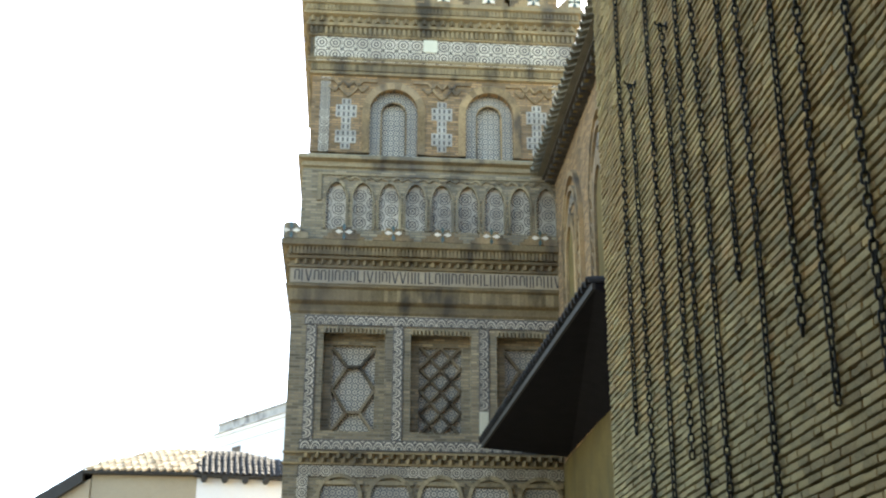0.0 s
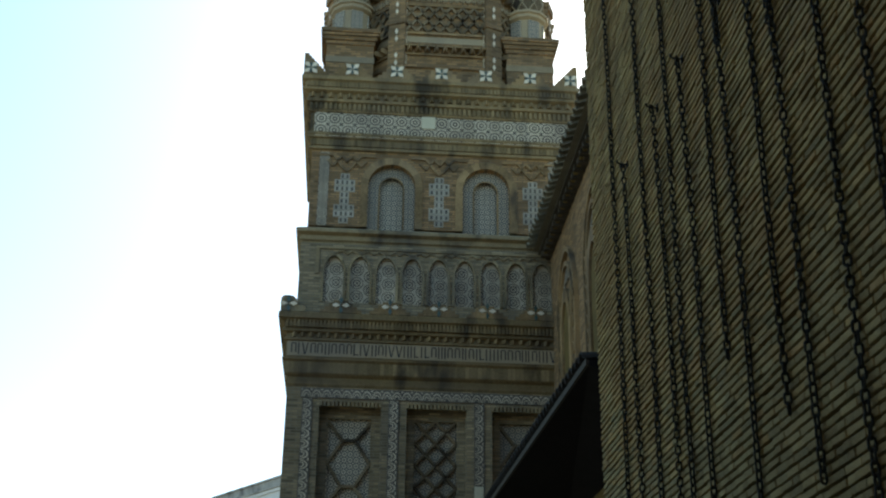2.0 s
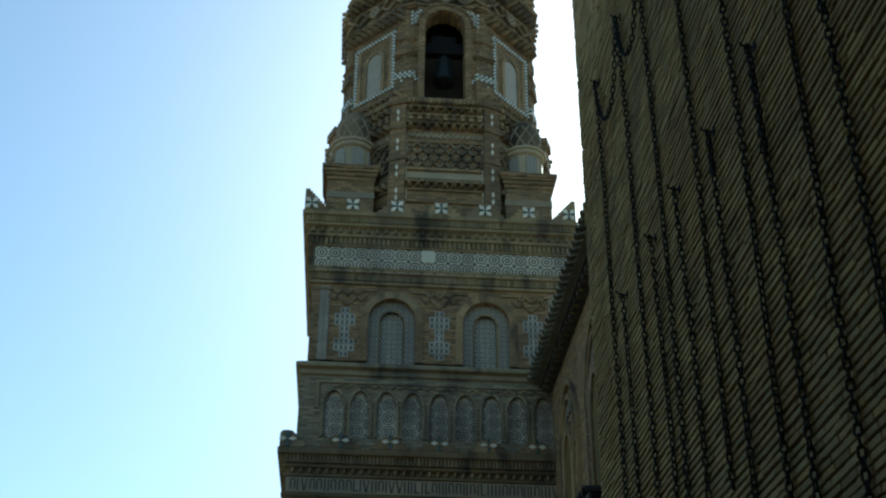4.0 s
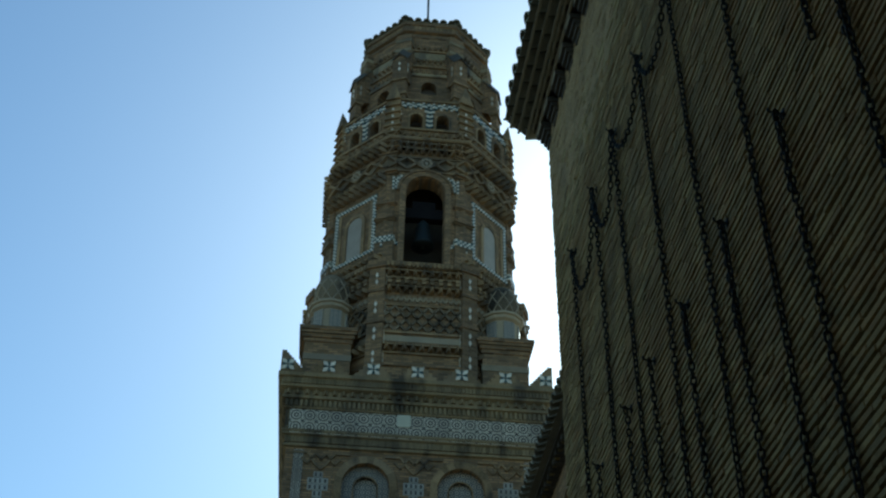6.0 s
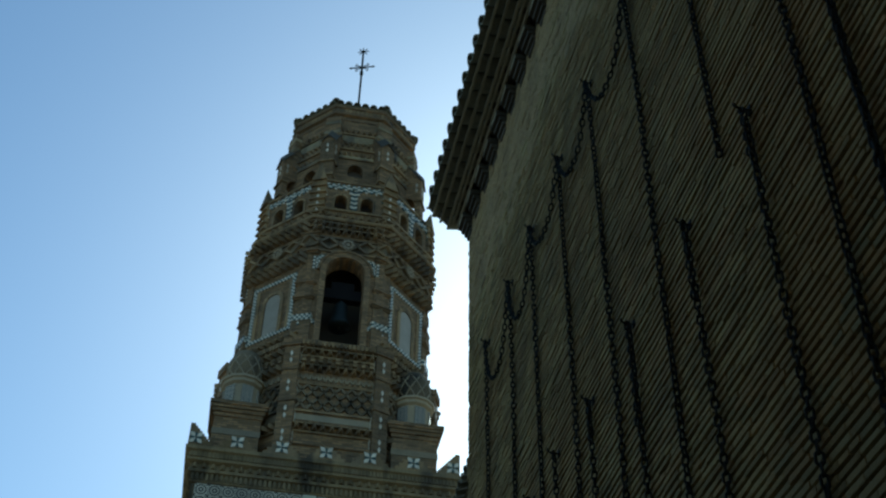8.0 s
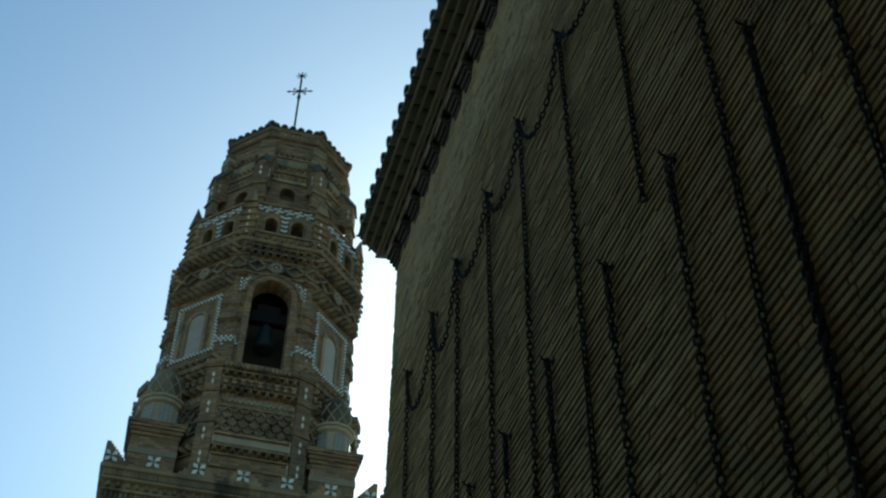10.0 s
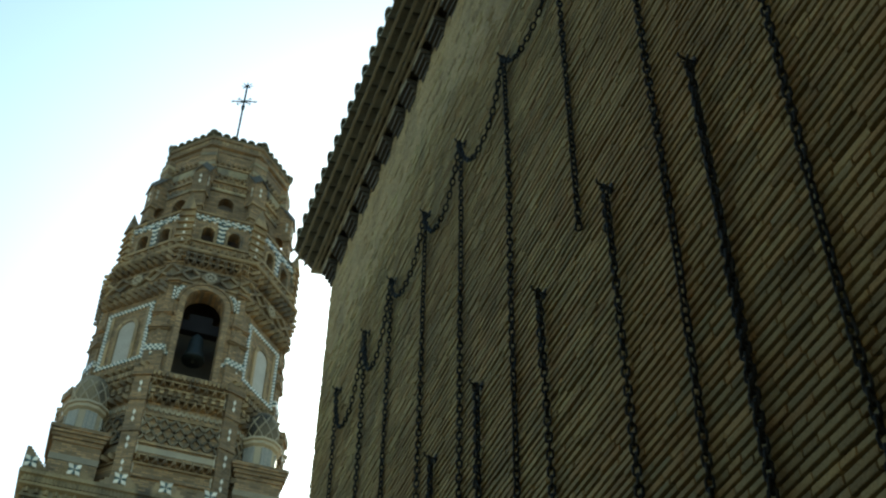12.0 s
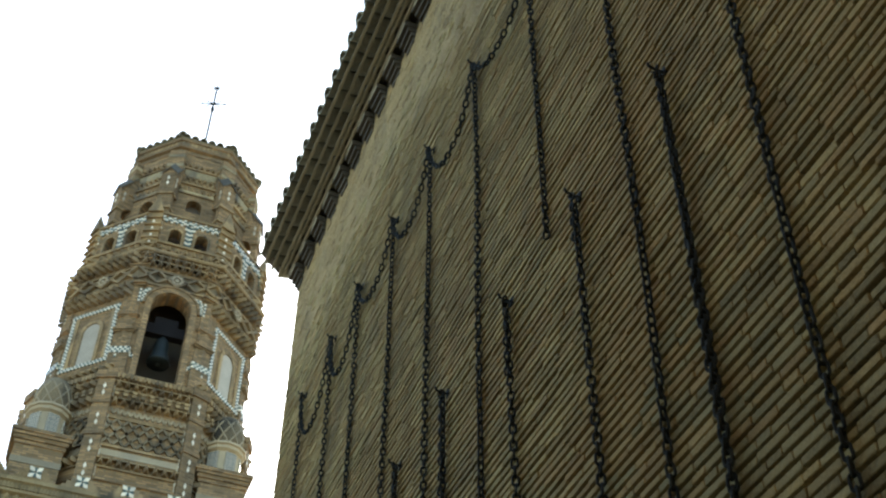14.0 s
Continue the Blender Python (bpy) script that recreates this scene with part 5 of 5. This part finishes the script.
# ---- the church wall between the chained wall and the tower ----
g = Geo().box(4.0, 8.0, 14.6, 24.0, 6.5, 12.5)
far = tagged(part("wall_church", g, M_TOWER), "brick church wall with tiled window surrounds", "wall", kind="structure")
tagged(part("wall_church_lower", Geo().box(4.01, 8.0, 14.6, 24.0, 0, 6.5), M_OCHRE), "ochre plastered lower church wall", "wall", kind="structure")
for yc in (16.4, 19.2, 22.0):
    g = Geo().slab(arch_line(yc, 0.75, 8.6, 10.0, 0.7)[::-1], 0, 0.06, 0)
    m = Matrix(((0, 1, 0, 3.94), (1, 0, 0, 0), (0, 0, 1, 0), (0, 0, 0, 1)))
    g2 = Geo()
    arch_rib(g2, yc, 0.76, 8.6, 10.0, 0.16, -0.05, 0.06, 0, 0.7)
    win = part("blind_window", Geo().add([m @ Vector(p) for p in g.v], [f[::-1] for f in g.f]), M_OCHRE, far, "pointed blind window")
    part("window_moulding", Geo().add([m @ Vector(p) for p in g2.v], [f[::-1] for f in g2.f]), M_TRIM, win)
    for d in (-0.72, 0.72):
        part("tile_strip", Geo().box(3.97, 4.01, yc + d - 0.13, yc + d + 0.13, 8.3, 10.6), M_TILESIDE, win, "upright strip of pale tiles")
    g = Geo()
    for i in range(8):
        a = math.pi * (i + 0.5) / 8
        yy, zz = yc + 0.72 * math.cos(a), 10.55 + 0.7 * math.sin(a)
        g.box(3.965, 4.01, yy - 0.13, yy + 0.13, zz - 0.13, zz + 0.13)
    part("tile_arch", g, M_TILESIDE, win, "arch of pale tiles")
    for d in (-0.72, 0.72):
        g = Geo()
        for i in range(9):
            for e in (-1, 1):
                z = 8.3 + 0.27 * i
                bar(g, (yc + d - e * 0.14, z), (yc + d + e * 0.14, z + 0.27), 0.05, -0.02, 0.06)
        for e in (-0.19, 0.19):
            g.slab([(yc + d + e - 0.035, 8.2), (yc + d + e + 0.035, 8.2), (yc + d + e + 0.035, 10.75), (yc + d + e - 0.035, 10.75)], -0.03, 0.06)
        part("interlaced_rib", Geo().add([m @ Vector(p) for p in g.v], [f[::-1] for f in g.f]), M_TRIM, win, "interlaced brick ribs")
    g = Geo()
    arch_rib(g, yc, 1.3, 10.4, 10.5, 0.07, -0.03, 0.06, 0, 0.35)
    arch_rib(g, yc, 1.74, 10.4, 10.5, 0.07, -0.03, 0.06, 0, 0.35)
    part("arch_rib", Geo().add([m @ Vector(p) for p in g.v], [f[::-1] for f in g.f]), M_TRIM, win)
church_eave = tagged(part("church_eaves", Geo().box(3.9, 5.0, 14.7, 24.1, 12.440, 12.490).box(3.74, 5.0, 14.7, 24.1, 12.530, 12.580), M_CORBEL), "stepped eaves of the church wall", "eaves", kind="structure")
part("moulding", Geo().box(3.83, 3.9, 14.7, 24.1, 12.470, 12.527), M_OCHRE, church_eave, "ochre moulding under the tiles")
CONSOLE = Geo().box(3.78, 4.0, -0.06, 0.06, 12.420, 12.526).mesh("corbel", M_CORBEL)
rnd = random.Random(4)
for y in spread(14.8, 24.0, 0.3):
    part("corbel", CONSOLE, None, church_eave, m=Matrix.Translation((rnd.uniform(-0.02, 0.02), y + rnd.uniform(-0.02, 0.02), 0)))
for y in spread(14.8, 24.0, 0.24):
    part("cover_tile", COVER, None, church_eave, m=Matrix.Translation((3.5 + rnd.uniform(-0.015, 0.015), y, 12.630)) @ pose(0, 0, 0, 0, -22, 0) @ Matrix.Diagonal((1, 0.8, 0.8, 1)))
g = Geo().add([(3.62, 14.6, 12.590), (3.62, 24.0, 12.590), (8.0, 24.0, 14.390), (8.0, 14.6, 14.390), (8.0, 24.0, 12.390), (8.0, 14.6, 12.390)], [(0, 3, 2, 1), (0, 1, 4, 5), (1, 2, 4), (0, 5, 3), (2, 3, 5, 4)])
tagged(part("church_roof", g, M_ROOF), "clay tile roof of the church", "roof", kind="structure")

# ---- dark timber canopy over the church door ----
canopy = thing("timber_canopy", "dark timber porch canopy with tiled edge on the church wall", "canopy")
P0, P1 = Vector((2.883, 14.8, 6.86)), Vector((2.396, 23.5, 6.68))
Q0, Q1 = Vector((4.05, 14.8, 6.39)), Vector((4.05, 23.5, 6.54))
up = Vector((0, 0, 0.07))
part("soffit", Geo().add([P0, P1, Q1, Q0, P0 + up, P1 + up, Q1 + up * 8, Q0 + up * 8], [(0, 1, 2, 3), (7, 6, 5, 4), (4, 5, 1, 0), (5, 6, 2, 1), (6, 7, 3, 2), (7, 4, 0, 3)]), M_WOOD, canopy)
g = Geo()
o = Vector((-0.04, 0, 0))
g.add([P0 + o, P1 + o, P1 + o + up * 1.2, P0 + o + up * 1.2, P0, P1, P1 + up * 1.2, P0 + up * 1.2], [(0, 3, 2, 1), (4, 5, 6, 7), (3, 7, 6, 2), (0, 1, 5, 4), (0, 4, 7, 3), (1, 2, 6, 5)])
part("fascia", g, M_FASCIA, canopy, "grey weathered fascia board")
rz = math.degrees(math.atan2(P0.x - P1.x, P1.y - P0.y))
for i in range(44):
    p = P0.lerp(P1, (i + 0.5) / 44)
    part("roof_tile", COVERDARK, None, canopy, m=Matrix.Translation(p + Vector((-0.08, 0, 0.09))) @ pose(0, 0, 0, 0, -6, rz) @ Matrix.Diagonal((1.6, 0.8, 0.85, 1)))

# ---- houses beyond the tower ----
def roof_tiles(parent, material, a, b, up_v, limit, pitch=0.205, r=0.078):
    """Columns of round tiles up a slope, set along the eave from a to b; limit(f): the share of the slope that the column at f covers."""
    a, b, up_v = Vector(a), Vector(b), Vector(up_v)
    L = up_v.length
    u = up_v / L
    n = (b - a).cross(u).normalized()
    d = u.cross(n)
    g = Geo()
    line = [(r * math.cos(math.pi * i / 6), r * math.sin(math.pi * i / 6)) for i in range(7)]
    for p, q in zip(line, line[1:]):
        g.add([(p[0], 0, p[1]), (q[0], 0, q[1]), (q[0] * 0.86, 1, q[1] * 0.86), (p[0] * 0.86, 1, p[1] * 0.86), (p[0] * 0.7, 0.02, p[1] * 0.7), (q[0] * 0.7, 0.02, q[1] * 0.7)],
              [(0, 3, 2, 1), (0, 1, 5, 4)])
    me = g.mesh("roof_tile", material, False, True)
    rnd, count = random.Random(8), round((b - a).length / pitch)
    for i in range(count):
        f = (i + 0.5) / count
        for j in range(max(1, int(L * limit(f) / 0.3))):
            p = a.lerp(b, f) + u * (j * 0.3 - 0.07 + rnd.uniform(-0.02, 0.02)) + n * 0.03
            m = Matrix((d, u, n)).transposed().to_4x4() @ pose(0, 0, 0, rnd.uniform(-3, -1), 0, rnd.uniform(-2, 2)) @ Matrix.Diagonal((1, 0.36, rnd.uniform(1.0, 1.3), 1))
            part("roof_tile", me, None, parent, m=Matrix.Translation(p) @ m)


house = thing("tan_house", "low tan plastered house with sunlight put into its pale roof tiles", "house", at(0.02, 0, 0.085))
part("house_wall", Geo().box(-7.0, -4.22, 34.25, 38, -0.085, 8.02), M_TAN, house)
# the dark roof base paints the shade in the grooves between the tiles
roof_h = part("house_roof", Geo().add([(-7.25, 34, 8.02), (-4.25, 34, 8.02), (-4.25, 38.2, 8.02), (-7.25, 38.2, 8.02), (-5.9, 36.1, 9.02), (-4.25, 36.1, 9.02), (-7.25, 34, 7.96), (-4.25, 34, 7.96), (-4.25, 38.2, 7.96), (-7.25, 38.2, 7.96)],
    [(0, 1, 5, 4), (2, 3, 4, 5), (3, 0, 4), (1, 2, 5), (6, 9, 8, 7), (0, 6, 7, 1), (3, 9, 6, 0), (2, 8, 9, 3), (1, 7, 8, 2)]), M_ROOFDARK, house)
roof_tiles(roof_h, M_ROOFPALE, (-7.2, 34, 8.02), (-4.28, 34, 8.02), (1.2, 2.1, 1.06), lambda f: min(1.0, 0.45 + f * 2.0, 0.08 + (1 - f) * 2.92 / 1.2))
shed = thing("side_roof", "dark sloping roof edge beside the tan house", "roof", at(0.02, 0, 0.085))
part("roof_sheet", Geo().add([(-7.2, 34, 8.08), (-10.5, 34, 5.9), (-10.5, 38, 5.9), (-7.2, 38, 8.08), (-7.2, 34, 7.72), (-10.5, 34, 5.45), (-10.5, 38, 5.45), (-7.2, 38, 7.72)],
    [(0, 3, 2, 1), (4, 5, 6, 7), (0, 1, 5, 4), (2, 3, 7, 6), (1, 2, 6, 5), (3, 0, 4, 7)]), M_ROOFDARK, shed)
part("gable_wall", Geo().slab([(-10.2, -0.085), (-7.02, -0.085), (-7.02, 7.85), (-10.2, 5.65)], 34.2, 37.8), M_TAN, shed)
white = thing("white_house", "whitewashed house with a clay tile roof coloured dark for shade", "house", at(-4.235, 34.0, 0.085, 7))
part("house_wall", Geo().box(0.02, 4.6, 0.25, 4.2, -0.085, 7.98), M_LIME, white)
# the shade on this roof is put into its dark tile colour
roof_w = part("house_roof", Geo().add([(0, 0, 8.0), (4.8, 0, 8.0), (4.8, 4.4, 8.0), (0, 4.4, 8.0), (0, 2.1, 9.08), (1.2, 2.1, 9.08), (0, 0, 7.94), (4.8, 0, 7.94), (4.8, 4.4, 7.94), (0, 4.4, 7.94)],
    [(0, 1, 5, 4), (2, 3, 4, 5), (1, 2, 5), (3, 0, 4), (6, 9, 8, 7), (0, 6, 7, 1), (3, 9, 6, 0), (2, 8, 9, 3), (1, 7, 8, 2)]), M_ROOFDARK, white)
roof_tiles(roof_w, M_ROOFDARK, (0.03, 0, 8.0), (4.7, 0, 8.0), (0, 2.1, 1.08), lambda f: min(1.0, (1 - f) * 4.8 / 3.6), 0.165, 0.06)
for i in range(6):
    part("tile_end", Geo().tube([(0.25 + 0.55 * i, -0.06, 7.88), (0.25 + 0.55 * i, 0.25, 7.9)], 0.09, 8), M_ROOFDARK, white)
block = thing("white_building", "tall white rendered building with a moulded parapet", "building", at(-4.95, 46.0, 0.19, -54))
part("building_wall", Geo().box(0, 9.0, 0, 6.0, -0.19, 11.1), M_LIME, block)
part("parapet", Geo().box(-0.02, 9.0, -0.02, 6.0, 11.62, 11.93).box(-0.07, 9.0, -0.07, 6.0, 11.934, 12.0), M_PARAPET, block, "stained parapet, coloured greyer for shade")
part("coping_line", Geo().box(-0.2, 9.0, -0.2, 6.0, 11.56, 11.616), M_PARAPET, block, "stained projecting ledge, coloured greyer for shade")
part("cornice", Geo().box(-0.14, 9.0, -0.14, 6.0, 11.46, 11.556).box(-0.06, 9.0, -0.06, 6.0, 11.1, 11.456), M_LIME, block)
part("window", Geo().box(1.05, 1.6, -0.03, 0.1, 10.5, 10.95), M_DARK, block, "small dark window")

# ---- bricks of the chained wall: the nearest by name, the others joined ----
SHARED = [brick_mesh(l, h, d).mesh("brick", k) for k in (M_BRICK, M_BRICKGREY) for l, h, d in ((0.25, 0.043, 0.046), (0.25, 0.046, 0.048), (0.25, 0.041, 0.044), (0.12, 0.043, 0.046), (0.25, 0.045, 0.043))]
rnd = random.Random(3)
vs, fs, ks = [], [], []
shapes = [brick_mesh(0.25, 0.047, 0.045), brick_mesh(0.12, 0.047, 0.046)]
count, r, z = 0, 0, 0.65
while z < TOP - 0.03:
    y = -7.9 + (0.13 if r % 2 else 0.0) + rnd.uniform(-0.03, 0.03)
    while y < END - 0.02:
        low = min(1, max(0, (5.9 + 0.8 * noise.noise(Vector((y * 0.4, z * 0.4, 7.0))) - z) / 1.6))
        length = 0.13 if rnd.random() < 0.1 + 0.1 * low else rnd.uniform(0.25, 0.33) - 0.05 * low
        length = min(length, END - y)
        if length < 0.05:
            break
        yc, zc = y + length / 2, z + rnd.uniform(-0.003, 0.003)
        filled = noise.noise(Vector((yc * 0.5, z * 0.5, 3.0))) * 0.6 + (z - 12.8) * 0.5
        named = 3.0 < yc < 5.2 and 4.0 < z < 6.9 and count < 300
        depth = rnd.uniform(0.039, 0.051)
        high = rnd.uniform(0.036, 0.047) + 0.009 * low + 0.026 * min(1, max(0, filled))
        if named:
            i = 3 if length < 0.18 else rnd.choice((0, 1, 2, 4))
            part("brick", SHARED[i + (5 if low > rnd.random() else 0)], None, wall, m=Matrix.Translation((0, yc, zc)) @ pose(0, 0, 0, rnd.uniform(-0.6, 0.6), 0, 0) @ Matrix.Diagonal((1, (length - rnd.uniform(0.003, 0.012)) / (0.12 if i == 3 else 0.25), high / 0.045, 1)))
            count += 1
        else:
            h = shapes[0]
            o, t = len(vs), rnd.uniform(-0.01, 0.01)
            sy, sz, sx = (length - rnd.uniform(0.002, 0.009 + 0.008 * low)) / 0.25, high / 0.047, depth / 0.045
            vs += [(p[0] * sx, yc + p[1] * sy + (rnd.random() - 0.5) * 0.006, zc + p[2] * sz + t * p[1] + (rnd.random() - 0.5) * 0.007) for p in h.v]
            fs += [tuple(o + q for q in f) for f in h.f]
            ks += [1 if filled + rnd.uniform(-0.35, 0.35) > 0.75 else 2 if low > rnd.random() else 0] * len(h.f)
        y += length
    z += ROW
    r += 1
me = bpy.data.meshes.new("brick_courses")
me.from_pydata(vs, [], fs)
me.materials.append(M_BRICK)
me.materials.append(M_SMEAR)
me.materials.append(M_BRICKGREY)
me.polygons.foreach_set("material_index", ks)
tagged(part("brick_courses", me, None, wall), "the other courses of the wall", kind="stuff")

# ---- lime skin smeared over the upper courses; it fills the joints further down ----
DY, DZ, Z0 = 0.036, 0.034, 9.3
ny, nz = int((END + 8.0) / DY) + 1, int((TOP - Z0) / DZ) + 1
vs = []
for j in range(nz):
    z = Z0 + (TOP - Z0) * j / (nz - 1)
    for i in range(ny):
        y = -8.0 + (END + 8.0) * i / (ny - 1)
        edge = 13.05 + 0.9 * noise.noise(Vector((y * 0.33, z * 0.3, 1.0))) + 0.5 * noise.noise(Vector((y * 1.1, z * 1.0, 4.0)))
        f = min(1.0, max(0.0, (z - edge) / 1.5 + 0.5))
        cover = f * f * (3 - 2 * f)
        rough = noise.noise(Vector((y * 2.2, z * 9.0, 2.0))) * 0.014 + noise.noise(Vector((y * 7.0, z * 11.0, 5.0))) * 0.011
        vs.append((-0.002 - 0.043 * cover - rough * (0.4 + cover), y, z))
fs = [(j * ny + i, (j + 1) * ny + i, (j + 1) * ny + i + 1, j * ny + i + 1) for j in range(nz - 1) for i in range(ny - 1)]
me = bpy.data.meshes.new("lime_skin")
me.from_pydata(vs, [], fs)
me.materials.append(M_SMEAR)
me.polygons.foreach_set("use_smooth", [True] * len(fs))
tagged(part("lime_skin", me, None, wall), "uneven lime plaster smeared over the upper courses", kind="stuff")
